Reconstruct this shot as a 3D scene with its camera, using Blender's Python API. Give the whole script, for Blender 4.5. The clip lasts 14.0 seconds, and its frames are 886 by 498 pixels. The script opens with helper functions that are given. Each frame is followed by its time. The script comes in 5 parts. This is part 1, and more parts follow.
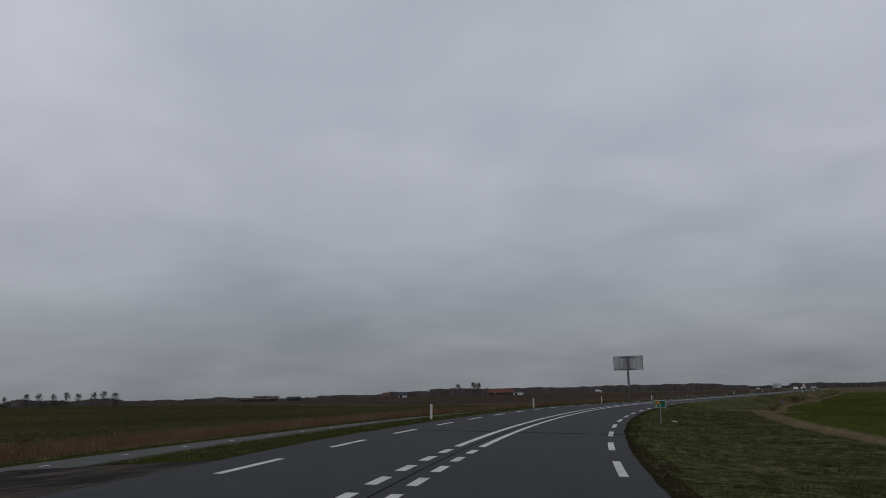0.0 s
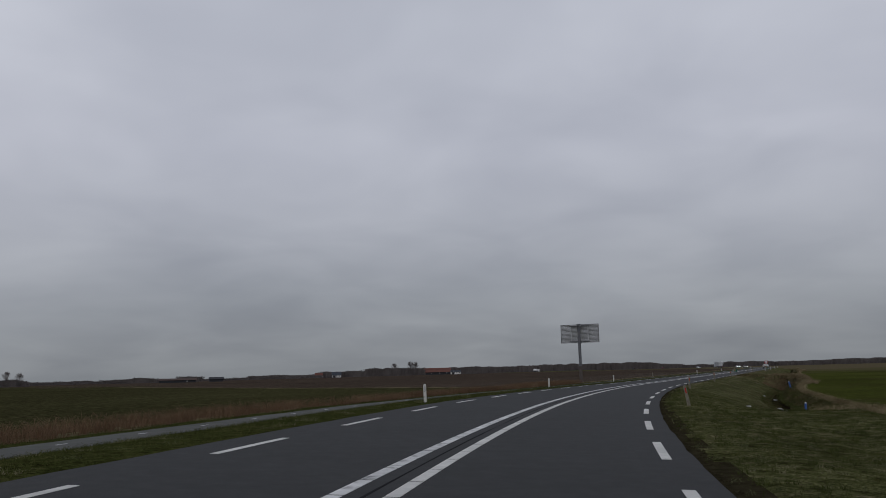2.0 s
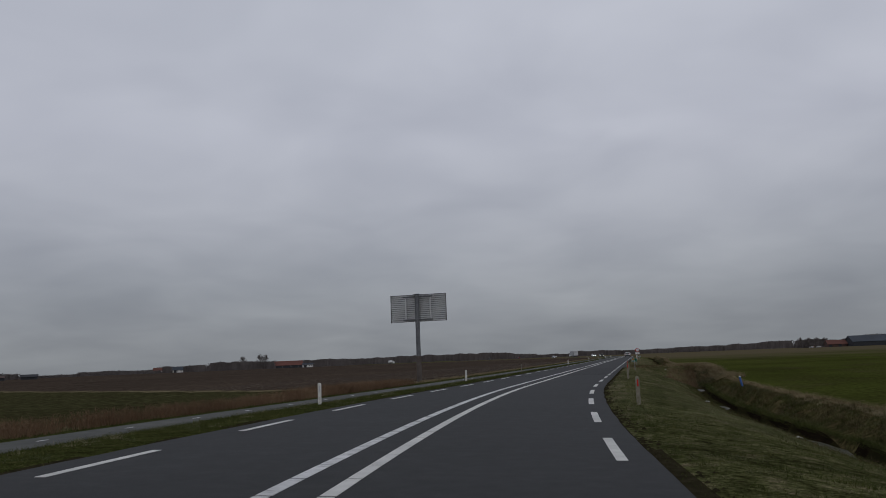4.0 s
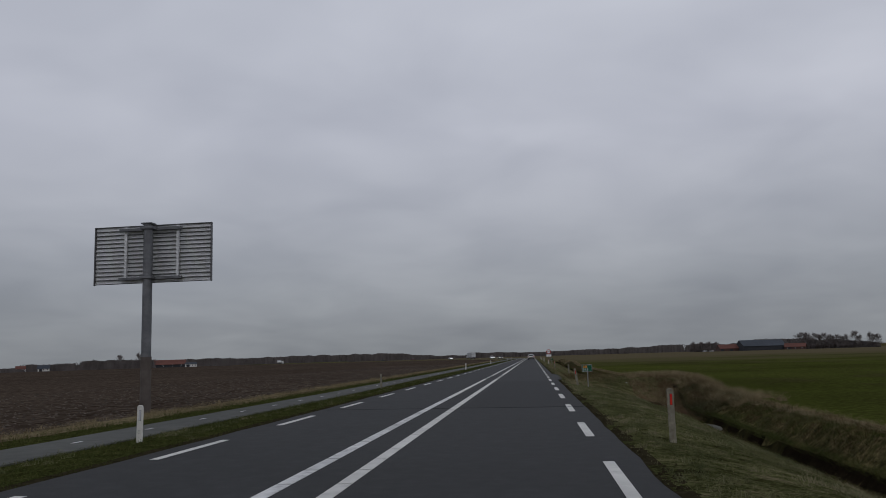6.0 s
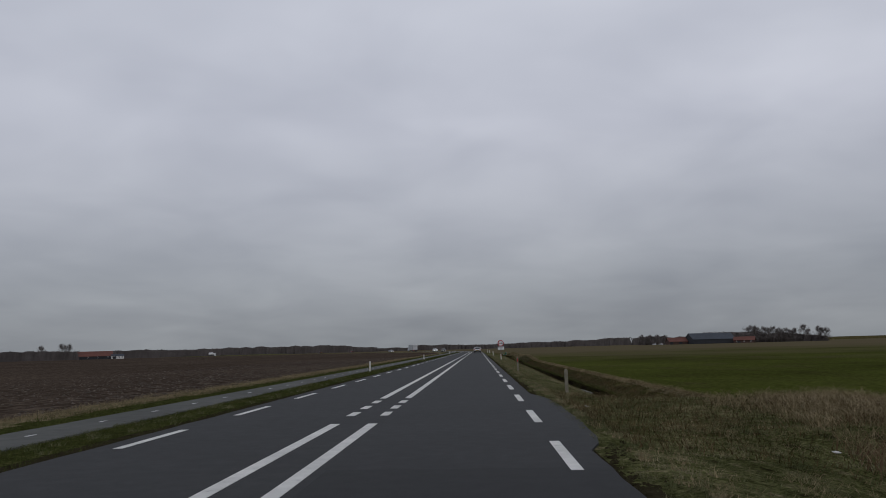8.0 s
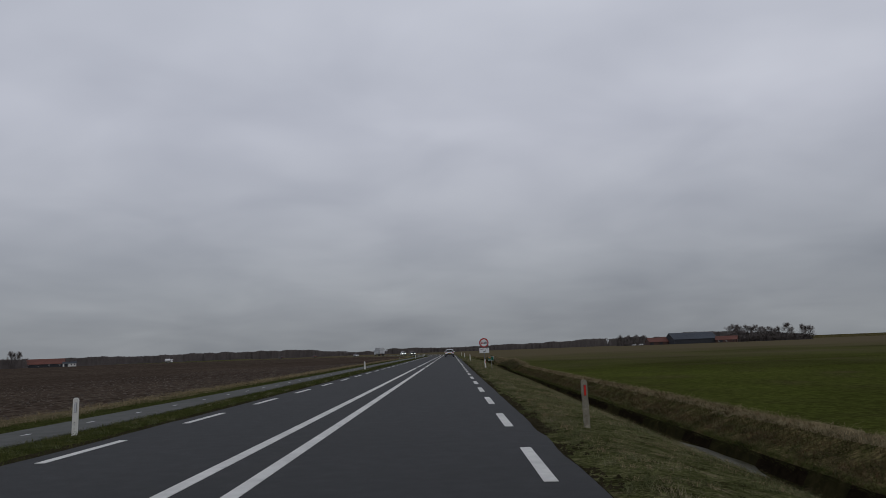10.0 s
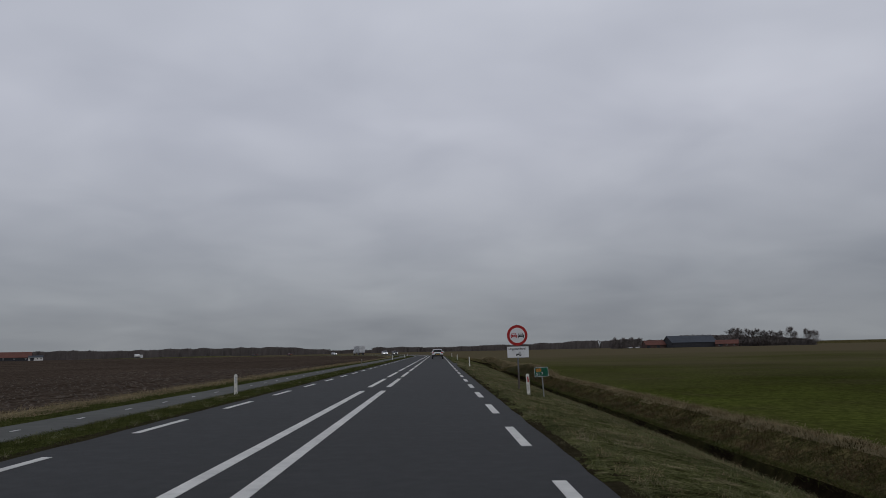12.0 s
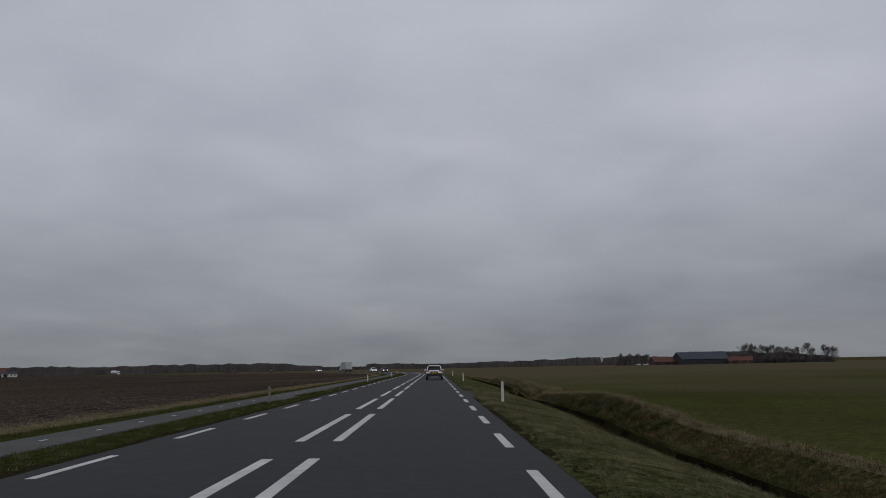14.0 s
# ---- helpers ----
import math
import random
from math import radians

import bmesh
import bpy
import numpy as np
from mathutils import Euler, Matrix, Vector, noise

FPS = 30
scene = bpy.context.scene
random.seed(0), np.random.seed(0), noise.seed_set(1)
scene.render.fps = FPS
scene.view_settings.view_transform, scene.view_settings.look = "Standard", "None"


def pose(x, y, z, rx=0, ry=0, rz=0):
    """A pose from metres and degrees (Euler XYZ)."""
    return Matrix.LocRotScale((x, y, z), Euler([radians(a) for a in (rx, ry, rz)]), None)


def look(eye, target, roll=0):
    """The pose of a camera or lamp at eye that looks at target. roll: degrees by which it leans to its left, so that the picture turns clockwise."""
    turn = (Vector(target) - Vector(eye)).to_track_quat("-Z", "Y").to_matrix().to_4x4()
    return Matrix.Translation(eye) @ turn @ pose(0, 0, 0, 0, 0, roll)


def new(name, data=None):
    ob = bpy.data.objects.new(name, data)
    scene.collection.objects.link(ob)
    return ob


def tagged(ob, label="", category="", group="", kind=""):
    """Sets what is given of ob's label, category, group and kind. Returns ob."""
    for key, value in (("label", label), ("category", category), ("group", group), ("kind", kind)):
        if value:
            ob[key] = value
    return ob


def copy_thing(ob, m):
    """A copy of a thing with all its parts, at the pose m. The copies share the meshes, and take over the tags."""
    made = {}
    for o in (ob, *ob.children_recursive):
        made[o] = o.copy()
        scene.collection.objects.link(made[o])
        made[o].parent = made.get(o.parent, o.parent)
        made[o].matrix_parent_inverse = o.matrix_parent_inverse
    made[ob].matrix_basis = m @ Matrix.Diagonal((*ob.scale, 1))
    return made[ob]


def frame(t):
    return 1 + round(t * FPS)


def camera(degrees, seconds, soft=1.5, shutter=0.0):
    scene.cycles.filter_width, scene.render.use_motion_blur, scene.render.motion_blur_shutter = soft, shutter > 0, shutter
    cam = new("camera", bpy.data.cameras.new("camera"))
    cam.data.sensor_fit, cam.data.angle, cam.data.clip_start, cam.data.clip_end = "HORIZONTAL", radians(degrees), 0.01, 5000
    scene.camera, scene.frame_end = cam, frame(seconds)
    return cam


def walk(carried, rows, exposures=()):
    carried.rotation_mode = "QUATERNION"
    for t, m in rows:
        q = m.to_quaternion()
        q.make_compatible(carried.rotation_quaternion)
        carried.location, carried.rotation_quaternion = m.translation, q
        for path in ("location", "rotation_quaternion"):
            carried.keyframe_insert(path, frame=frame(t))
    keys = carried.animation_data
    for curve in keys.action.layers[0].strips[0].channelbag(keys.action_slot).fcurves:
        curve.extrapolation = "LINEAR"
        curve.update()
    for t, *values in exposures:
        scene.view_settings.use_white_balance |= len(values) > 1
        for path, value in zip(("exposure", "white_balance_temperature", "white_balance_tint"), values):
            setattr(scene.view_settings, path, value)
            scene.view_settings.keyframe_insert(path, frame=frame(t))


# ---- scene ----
cam = camera(57.4, 14.0, 0.8)
PATH = [
    (0, (19.082, -4.19, 1.346), (18.178, -2.442, 1.701), -1.3),
    (0.5, (16.4, 2.964, 1.369), (15.512, 4.722, 1.717), -1.0),
    (1, (13.934, 10.203, 1.371), (13.057, 11.969, 1.706), -1.1),
    (1.5, (11.713, 17.638, 1.355), (10.909, 19.44, 1.677), -1.4),
    (2, (9.495, 25.371, 1.344), (8.719, 27.189, 1.647), -1.5),
    (2.5, (7.598, 33.341, 1.368), (6.881, 35.185, 1.661), -1.8),
    (2.7, (6.92, 36.561, 1.389), (6.27, 38.431, 1.674), -1.9),
    (4.8, (1.379, 70.855, 1.343), (0.998, 72.799, 1.615), -2.3),
    (5, (1.064, 74.178, 1.373), (0.718, 76.129, 1.645), -2.3),
    (5.5, (0.553, 82.54, 1.393), (0.305, 84.507, 1.663), -2.4),
    (6, (0.237, 91.05, 1.424), (0.029, 93.022, 1.69), -1.7),
    (6.5, (0.024, 99.855, 1.418), (-0.157, 101.83, 1.675), -1.1),
    (7, (0.034, 108.686, 1.371), (-0.09, 110.665, 1.629), -1.3),
    (7.5, (0.068, 117.577, 1.381), (-0.025, 119.56, 1.624), -1.5),
    (8, (0.082, 126.476, 1.419), (0.003, 128.46, 1.663), -1.5),
    (8.2, (0.088, 130.092, 1.402), (0.016, 132.075, 1.65), -1.5),
    (10.3, (0.216, 169.251, 1.354), (0.219, 171.235, 1.603), -2.1),
    (10.5, (0.202, 173.045, 1.36), (0.213, 175.029, 1.606), -2.0),
    (11, (0.093, 182.674, 1.404), (0.109, 184.659, 1.646), -1.8),
    (11.5, (-0.007, 192.409, 1.389), (0.005, 194.394, 1.632), -1.4),
    (12, (-0.064, 202.226, 1.38), (-0.046, 204.21, 1.628), -1.2),
    (12.5, (-0.08, 212.151, 1.387), (-0.057, 214.134, 1.646), -0.8),
    (13, (-0.09, 222.025, 1.376), (-0.072, 224.005, 1.661), -0.6),
    (13.5, (-0.12, 231.919, 1.384), (-0.096, 233.899, 1.667), -0.6),
    (14, (-0.102, 241.789, 1.393), (-0.075, 243.768, 1.681), -1.1),
]
walk(cam, [(t, look(eye, target, roll)) for t, eye, target, roll in PATH],
     [(0, 0.0), (1.5, 0.08), (2.5, 0.12), (5, 0.1), (6, 0.12), (7.5, 0.26), (8.2, 0.22), (10.5, 0.15), (11, 0.15), (11.5, 0.2), (12, 0.12), (12.5, -0.03), (13.5, -0.11), (14, -0.02)])

# ---- light ----
def nd(tree, kind, **kw):
    n = tree.nodes.new(kind)
    for k, v in kw.items():
        n.inputs[k.replace("_", " ")].default_value = v
    return n


def mathn(tree, op, a, b=None, clamp=False):
    n = tree.nodes.new("ShaderNodeMath")
    n.operation, n.use_clamp = op, clamp
    for i, v in enumerate((a, b)):
        if v is None:
            continue
        if isinstance(v, (int, float)):
            n.inputs[i].default_value = v
        else:
            tree.links.new(v, n.inputs[i])
    return n.outputs[0]


def ramp(tree, fac, stops, mode="LINEAR"):
    n = tree.nodes.new("ShaderNodeValToRGB")
    n.color_ramp.interpolation = mode
    els = n.color_ramp.elements
    while len(els) < len(stops):
        els.new(0.5)
    for e, (p, c) in zip(els, stops):
        e.position = p
        e.color = (*c, 1) if isinstance(c, tuple) else (c, c, c, 1)
    tree.links.new(fac, n.inputs[0])
    return n.outputs[0]


def mixc(tree, fac, a, b, mode="MIX"):
    n = tree.nodes.new("ShaderNodeMix")
    n.data_type, n.blend_type = "RGBA", mode
    for sock, v in ((n.inputs[0], fac), (n.inputs[6], a), (n.inputs[7], b)):
        if isinstance(v, (int, float)):
            sock.default_value = v
        elif isinstance(v, tuple):
            sock.default_value = (*v, 1)
        else:
            tree.links.new(v, sock)
    return n.outputs[2]


SUN_EL, SUN_ROT = radians(42), radians(160)
world = bpy.data.worlds.new("overcast_sky")
scene.world = world
world.use_nodes = True
wt = world.node_tree
wt.nodes.clear()
sky = wt.nodes.new("ShaderNodeTexSky")
sky.sky_type, sky.sun_disc = "NISHITA", False
sky.sun_elevation, sky.sun_rotation = SUN_EL, SUN_ROT
sky.air_density, sky.dust_density = 1.0, 3.0
tc = wt.nodes.new("ShaderNodeTexCoord")
sep = wt.nodes.new("ShaderNodeSeparateXYZ")
wt.links.new(tc.outputs["Generated"], sep.inputs[0])
dx, dy, dz = sep.outputs
lift = mathn(wt, "ADD", mathn(wt, "MAXIMUM", dz, 0.0), 0.21)
flat = wt.nodes.new("ShaderNodeCombineXYZ")
wt.links.new(mathn(wt, "DIVIDE", dx, lift), flat.inputs[0])
wt.links.new(mathn(wt, "DIVIDE", dy, lift), flat.inputs[1])
# an even deck, brighter overhead, with broad soft billows and thin darker streaks
deck = ramp(wt, dz, [(0.0, (0.205, 0.219, 0.234)), (0.05, (0.240, 0.254, 0.279)), (0.14, (0.325, 0.337, 0.374)),
                     (0.27, (0.422, 0.434, 0.489)), (0.42, (0.456, 0.472, 0.53)), (0.7, (0.355, 0.37, 0.42)), (1.0, (0.315, 0.33, 0.375))])
big = nd(wt, "ShaderNodeTexNoise", Scale=0.55, Detail=4.0, Roughness=0.5, Distortion=0.3)
wt.links.new(flat.outputs[0], big.inputs["Vector"])
fine = nd(wt, "ShaderNodeTexNoise", Scale=1.9, Detail=3.5, Roughness=0.48, Distortion=0.35)
wt.links.new(flat.outputs[0], fine.inputs["Vector"])
deck = mixc(wt, 1.0, deck, ramp(wt, big.outputs[0], [(0.3, (0.77, 0.78, 0.80)), (0.53, (1.0, 1.0, 1.0)), (0.75, (1.13, 1.12, 1.11))]), "MULTIPLY")
deck = mixc(wt, 1.0, deck, ramp(wt, fine.outputs[0], [(0.3, (0.895, 0.90, 0.915)), (0.7, (1.075, 1.075, 1.07))]), "MULTIPLY")
back = nd(wt, "ShaderNodeBackground", Strength=1.0)
wt.links.new(deck, back.inputs[0])
clear = nd(wt, "ShaderNodeBackground", Strength=0.006)
wt.links.new(sky.outputs[0], clear.inputs[0])
both = wt.nodes.new("ShaderNodeAddShader")
wt.links.new(back.outputs[0], both.inputs[0])
wt.links.new(clear.outputs[0], both.inputs[1])
wout = wt.nodes.new("ShaderNodeOutputWorld")
wt.links.new(both.outputs[0], wout.inputs[0])
sun = new("sun", bpy.data.lights.new("sun", "SUN"))
sun.data.energy, sun.data.angle, sun.data.color = 0.15, radians(40), (1.0, 0.97, 0.93)
sun.matrix_world = look((0, 0, 60), (-40 * math.sin(SUN_ROT), -40 * math.cos(SUN_ROT), 60 - 40 * math.tan(SUN_EL)))
scene.view_settings.exposure = 0.0


# ---- materials ----
def mat(name, stops, scale=8.0, rough=0.8, bump=0.2, fine_scale=None, metal=0.0, spec=0.3, island=0.0, big_scale=0.0, big_dark=0.7, coat=0.0, stretch=None, bump_dist=0.02, grain=0.0, speckle=1.0):
    """Colour from noise at two scales, relief from the finer one; island: how far loose pieces differ."""
    m = bpy.data.materials.new(name)
    m.use_nodes = True
    t = m.node_tree
    bs = t.nodes["Principled BSDF"]
    co = t.nodes.new("ShaderNodeTexCoord")
    vec = co.outputs["Object"]
    if stretch:
        mp = t.nodes.new("ShaderNodeMapping")
        mp.inputs["Scale"].default_value = stretch
        t.links.new(vec, mp.inputs[0])
        vec = mp.outputs[0]
    n1 = nd(t, "ShaderNodeTexNoise", Scale=scale, Detail=6.0, Roughness=0.62)
    t.links.new(vec, n1.inputs["Vector"])
    col = ramp(t, n1.outputs[0], stops)
    if big_scale:
        n3 = nd(t, "ShaderNodeTexNoise", Scale=big_scale, Detail=4.0, Roughness=0.55)
        t.links.new(vec, n3.inputs["Vector"])
        k = big_dark
        col = mixc(t, 1.0, col, ramp(t, n3.outputs[0], [(0.32, (k, k, k)), (0.68, (2 - k, 2 - k, 2 - k))]), "MULTIPLY")
    if grain:
        n4 = nd(t, "ShaderNodeTexNoise", Scale=grain, Detail=3.0, Roughness=0.7)
        t.links.new(vec, n4.inputs["Vector"])
        col = mixc(t, 1.0, col, ramp(t, n4.outputs[0], [(0.36, 1 - 0.55 * speckle), (0.5, 1.0), (0.64, 1 + 0.68 * speckle)]), "MULTIPLY")
    if island:
        ge = t.nodes.new("ShaderNodeNewGeometry")
        col = mixc(t, 1.0, col, ramp(t, ge.outputs["Random Per Island"], [(0.0, 1 - island), (1.0, 1 + island)]), "MULTIPLY")
    t.links.new(col, bs.inputs["Base Color"])
    bs.inputs["Roughness"].default_value = rough
    bs.inputs["Metallic"].default_value = metal
    bs.inputs["Specular IOR Level"].default_value = spec
    bs.inputs["Coat Weight"].default_value = coat
    if bump:
        n2 = nd(t, "ShaderNodeTexNoise", Scale=fine_scale or scale * 3, Detail=5.0, Roughness=0.6)
        t.links.new(vec, n2.inputs["Vector"])
        bp = nd(t, "ShaderNodeBump", Strength=bump, Distance=bump_dist)
        t.links.new(n2.outputs[0], bp.inputs["Height"])
        t.links.new(bp.outputs[0], bs.inputs["Normal"])
    return m


def plain(name, c, rough=0.5, metal=0.0, emit=0.0, spec=0.5, vary=0.12):
    m = mat(name, [(0.3, tuple(v * (1 - vary) for v in c)), (0.7, tuple(min(1, v * (1 + vary)) for v in c))], scale=6.0, rough=rough, bump=0.05, metal=metal, spec=spec)
    if emit:
        bs = m.node_tree.nodes["Principled BSDF"]
        bs.inputs["Emission Color"].default_value = (*c, 1)
        bs.inputs["Emission Strength"].default_value = emit
    return m


M_ASPHALT = mat("asphalt", [(0.3, (0.0145, 0.0153, 0.0157)), (0.52, (0.0205, 0.0214, 0.0219)), (0.72, (0.029, 0.0300, 0.0305))], scale=3.5, rough=0.76, bump=0.35, fine_scale=70, big_scale=0.3, big_dark=0.9, spec=0.25, bump_dist=0.004)
M_PATH = mat("path_asphalt", [(0.3, (0.076, 0.078, 0.072)), (0.7, (0.112, 0.114, 0.105))], scale=2.0, rough=0.9, bump=0.3, fine_scale=50, big_scale=0.2, big_dark=0.85, bump_dist=0.004, spec=0.15)
M_DIRTY = mat("muddy_asphalt", [(0.3, (0.016, 0.014, 0.012)), (0.48, (0.034, 0.029, 0.024)), (0.66, (0.075, 0.061, 0.048))], scale=1.4, grain=6, speckle=0.6, rough=1.0, bump=0.5, fine_scale=25, big_scale=0.35, big_dark=0.7, spec=0.05, stretch=(1.0, 0.4, 1.0))
M_PATCH = mat("newer_asphalt", [(0.3, (0.0105, 0.0110, 0.0115)), (0.7, (0.018, 0.0188, 0.0193))], scale=3.5, rough=0.76, bump=0.35, fine_scale=70, spec=0.24, bump_dist=0.004)
M_SEAM = mat("bitumen_seam", [(0.3, (0.012, 0.012, 0.013)), (0.7, (0.022, 0.022, 0.023))], scale=5, rough=0.95, bump=0.2, spec=0.05)
M_PAINT = mat("road_paint", [(0.24, (0.30, 0.30, 0.30)), (0.36, (0.58, 0.575, 0.54)), (0.7, (0.70, 0.69, 0.65))], scale=4.0, rough=0.6, bump=0.3, fine_scale=60, big_scale=0.7, big_dark=0.88)
M_PAINT_WORN = mat("worn_road_paint", [(0.3, (0.22, 0.22, 0.22)), (0.45, (0.58, 0.58, 0.57)), (0.7, (0.74, 0.74, 0.73))], scale=5.0, rough=0.65, bump=0.3, fine_scale=60, big_scale=0.9, big_dark=0.8)
M_VERGE = mat("verge_grass", [(0.32, (0.028, 0.026, 0.012)), (0.44, (0.060, 0.064, 0.024)), (0.56, (0.092, 0.094, 0.040)), (0.70, (0.165, 0.138, 0.082))], scale=2.6, grain=16, rough=1.0, bump=1.0, fine_scale=24, big_scale=0.35, big_dark=0.72, spec=0.0, bump_dist=0.06)
M_STRIP = mat("dark_verge_grass", [(0.3, (0.024, 0.025, 0.008)), (0.5, (0.047, 0.054, 0.016)), (0.72, (0.080, 0.078, 0.030))], scale=3.0, grain=18, rough=1.0, bump=1.0, fine_scale=24, spec=0.0, bump_dist=0.06)
M_CLOD = mat("dry_clay_clods", [(0.3, (0.060, 0.048, 0.039)), (0.7, (0.12, 0.10, 0.083))], scale=3.0, rough=0.9, bump=0.3, island=0.4, spec=0.1)
M_BRAMBLE = mat("dark_bramble", [(0.3, (0.036, 0.040, 0.014)), (0.5, (0.075, 0.076, 0.029)), (0.6, (0.115, 0.090, 0.046)), (0.75, (0.17, 0.125, 0.068))], scale=0.9, rough=0.85, bump=0, island=0.4, spec=0.15)
M_MUD = mat("verge_mud", [(0.3, (0.021, 0.018, 0.010)), (0.7, (0.050, 0.043, 0.025))], scale=5.0, rough=1.0, bump=0.9, fine_scale=20, spec=0.0, bump_dist=0.05)
M_BANK = mat("ditch_bank", [(0.28, (0.026, 0.024, 0.011)), (0.42, (0.056, 0.052, 0.021)), (0.58, (0.092, 0.075, 0.035)), (0.78, (0.15, 0.112, 0.060))], scale=2.2, grain=7, rough=0.95, bump=1.0, fine_scale=14, big_scale=0.4, big_dark=0.7, spec=0.0, bump_dist=0.08)
M_DRY = mat("dry_grass_ground", [(0.3, (0.085, 0.072, 0.038)), (0.6, (0.18, 0.15, 0.088)), (0.8, (0.25, 0.21, 0.13))], scale=1.8, rough=0.95, bump=1.0, fine_scale=16, big_scale=0.3, spec=0.0, bump_dist=0.06)
M_MEADOW = mat("winter_crop_field", [(0.3, (0.056, 0.053, 0.020)), (0.44, (0.050, 0.056, 0.014)), (0.75, (0.058, 0.071, 0.014))], scale=0.22, rough=1.0, bump=0.8, fine_scale=9, big_scale=0.045, big_dark=0.74, spec=0.0, bump_dist=0.05, stretch=(1.0, 0.55, 1.0), grain=4.0, speckle=0.5)
# the crop thins out and shows more bare brown soil further from the road's bend
mt = M_MEADOW.node_tree
mb = mt.nodes["Principled BSDF"]
crop = mb.inputs["Base Color"].links[0].from_socket
mco = mt.nodes.new("ShaderNodeTexCoord")
msep = mt.nodes.new("ShaderNodeSeparateXYZ")
mt.links.new(mco.outputs["Object"], msep.inputs[0])
mno = nd(mt, "ShaderNodeTexNoise", Scale=0.018, Detail=5.0, Roughness=0.6)
mt.links.new(mco.outputs["Object"], mno.inputs["Vector"])
thin = mathn(mt, "ADD", mathn(mt, "MULTIPLY", mathn(mt, "SUBTRACT", msep.outputs[1], 230.0), 0.0045), mathn(mt, "MULTIPLY", mathn(mt, "SUBTRACT", mno.outputs[0], 0.5), 1.6), True)
mt.links.new(mixc(mt, mathn(mt, "MULTIPLY", thin, 0.9), crop, (0.118, 0.097, 0.060)), mb.inputs["Base Color"])
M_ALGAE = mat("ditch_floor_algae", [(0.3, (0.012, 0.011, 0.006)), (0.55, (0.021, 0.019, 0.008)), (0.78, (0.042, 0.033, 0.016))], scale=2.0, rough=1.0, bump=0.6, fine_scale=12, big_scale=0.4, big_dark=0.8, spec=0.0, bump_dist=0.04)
# far ditch wall: the undercut's shadow is painted in as a near-black colour
M_UNDERCUT_SHADE = mat("shaded_ditch_wall", [(0.3, (0.006, 0.005, 0.003)), (0.7, (0.018, 0.013, 0.008))], scale=4.0, rough=1.0, bump=0.8, fine_scale=14, spec=0.0, bump_dist=0.05)
M_GREEN_L = mat("dull_green_field", [(0.3, (0.044, 0.039, 0.019)), (0.55, (0.044, 0.044, 0.019)), (0.78, (0.074, 0.060, 0.033))], scale=0.35, grain=2.0, rough=1.0, bump=0.8, fine_scale=8, big_scale=0.025, big_dark=0.78, spec=0.0, bump_dist=0.05)
M_SOIL = mat("ploughed_clay", [(0.30, (0.030, 0.022, 0.016)), (0.48, (0.062, 0.047, 0.036)), (0.62, (0.086, 0.067, 0.052)), (0.78, (0.15, 0.125, 0.102))], scale=2.2, rough=1.0, bump=1.0, fine_scale=5, big_scale=0.03, big_dark=0.80, spec=0.0, bump_dist=0.10, stretch=(1.0, 0.6, 1.0), grain=2.4, speckle=0.6)
M_BLADE = mat("grass_blades", [(0.30, (0.068, 0.080, 0.032)), (0.46, (0.120, 0.130, 0.060)), (0.56, (0.18, 0.168, 0.096)), (0.70, (0.25, 0.212, 0.138))], scale=0.7, rough=0.9, bump=0, island=0.3, big_scale=0.35, big_dark=0.8, spec=0.03)
M_BLADE_G = mat("lush_grass_blades", [(0.3, (0.032, 0.039, 0.012)), (0.52, (0.062, 0.073, 0.021)), (0.72, (0.115, 0.105, 0.040))], scale=0.8, rough=0.9, bump=0, island=0.35, spec=0.03)
M_BANK_BLADE = mat("bank_grass_blades", [(0.3, (0.028, 0.027, 0.009)), (0.46, (0.060, 0.050, 0.021)), (0.58, (0.095, 0.068, 0.034)), (0.74, (0.17, 0.125, 0.07))], scale=1.0, rough=0.85, bump=0, island=0.4, big_scale=0.4, big_dark=0.7, spec=0.03)
M_STRAW = mat("dead_straw", [(0.3, (0.15, 0.118, 0.066)), (0.55, (0.25, 0.20, 0.115)), (0.75, (0.35, 0.28, 0.172))], scale=0.7, rough=0.9, bump=0, island=0.35, spec=0.05)
M_DEAD = mat("limp_dead_grass", [(0.3, (0.060, 0.038, 0.020)), (0.55, (0.105, 0.066, 0.035)), (0.75, (0.17, 0.115, 0.064))], scale=0.9, rough=0.85, bump=0, island=0.35, spec=0.12)
M_REED = mat("dead_reed", [(0.3, (0.105, 0.063, 0.036)), (0.55, (0.165, 0.104, 0.062)), (0.75, (0.26, 0.178, 0.107))], scale=0.3, rough=0.85, bump=0, island=0.25, spec=0.15)
M_WATER = bpy.data.materials.new("ditch_water")
M_WATER.use_nodes = True
wb = M_WATER.node_tree.nodes["Principled BSDF"]
wb.inputs["Base Color"].default_value = (0.040, 0.038, 0.018, 1)
wb.inputs["Roughness"].default_value = 0.35
wb.inputs["Specular IOR Level"].default_value = 0.11
wn = nd(M_WATER.node_tree, "ShaderNodeTexNoise", Scale=5.0, Detail=4.0)
wbp = nd(M_WATER.node_tree, "ShaderNodeBump", Strength=0.5, Distance=0.02)
M_WATER.node_tree.links.new(wn.outputs[0], wbp.inputs["Height"])
M_WATER.node_tree.links.new(wbp.outputs[0], wb.inputs["Normal"])
M_WOOD_FAR = mat("bare_winter_wood", [(0.3, (0.095, 0.084, 0.080)), (0.7, (0.14, 0.125, 0.12))], scale=0.05, rough=0.95, bump=0, island=0.07, spec=0.05)
M_BARK = mat("bark", [(0.3, (0.088, 0.075, 0.068)), (0.7, (0.145, 0.126, 0.114))], scale=2.0, rough=0.95, bump=0.5, spec=0.1)
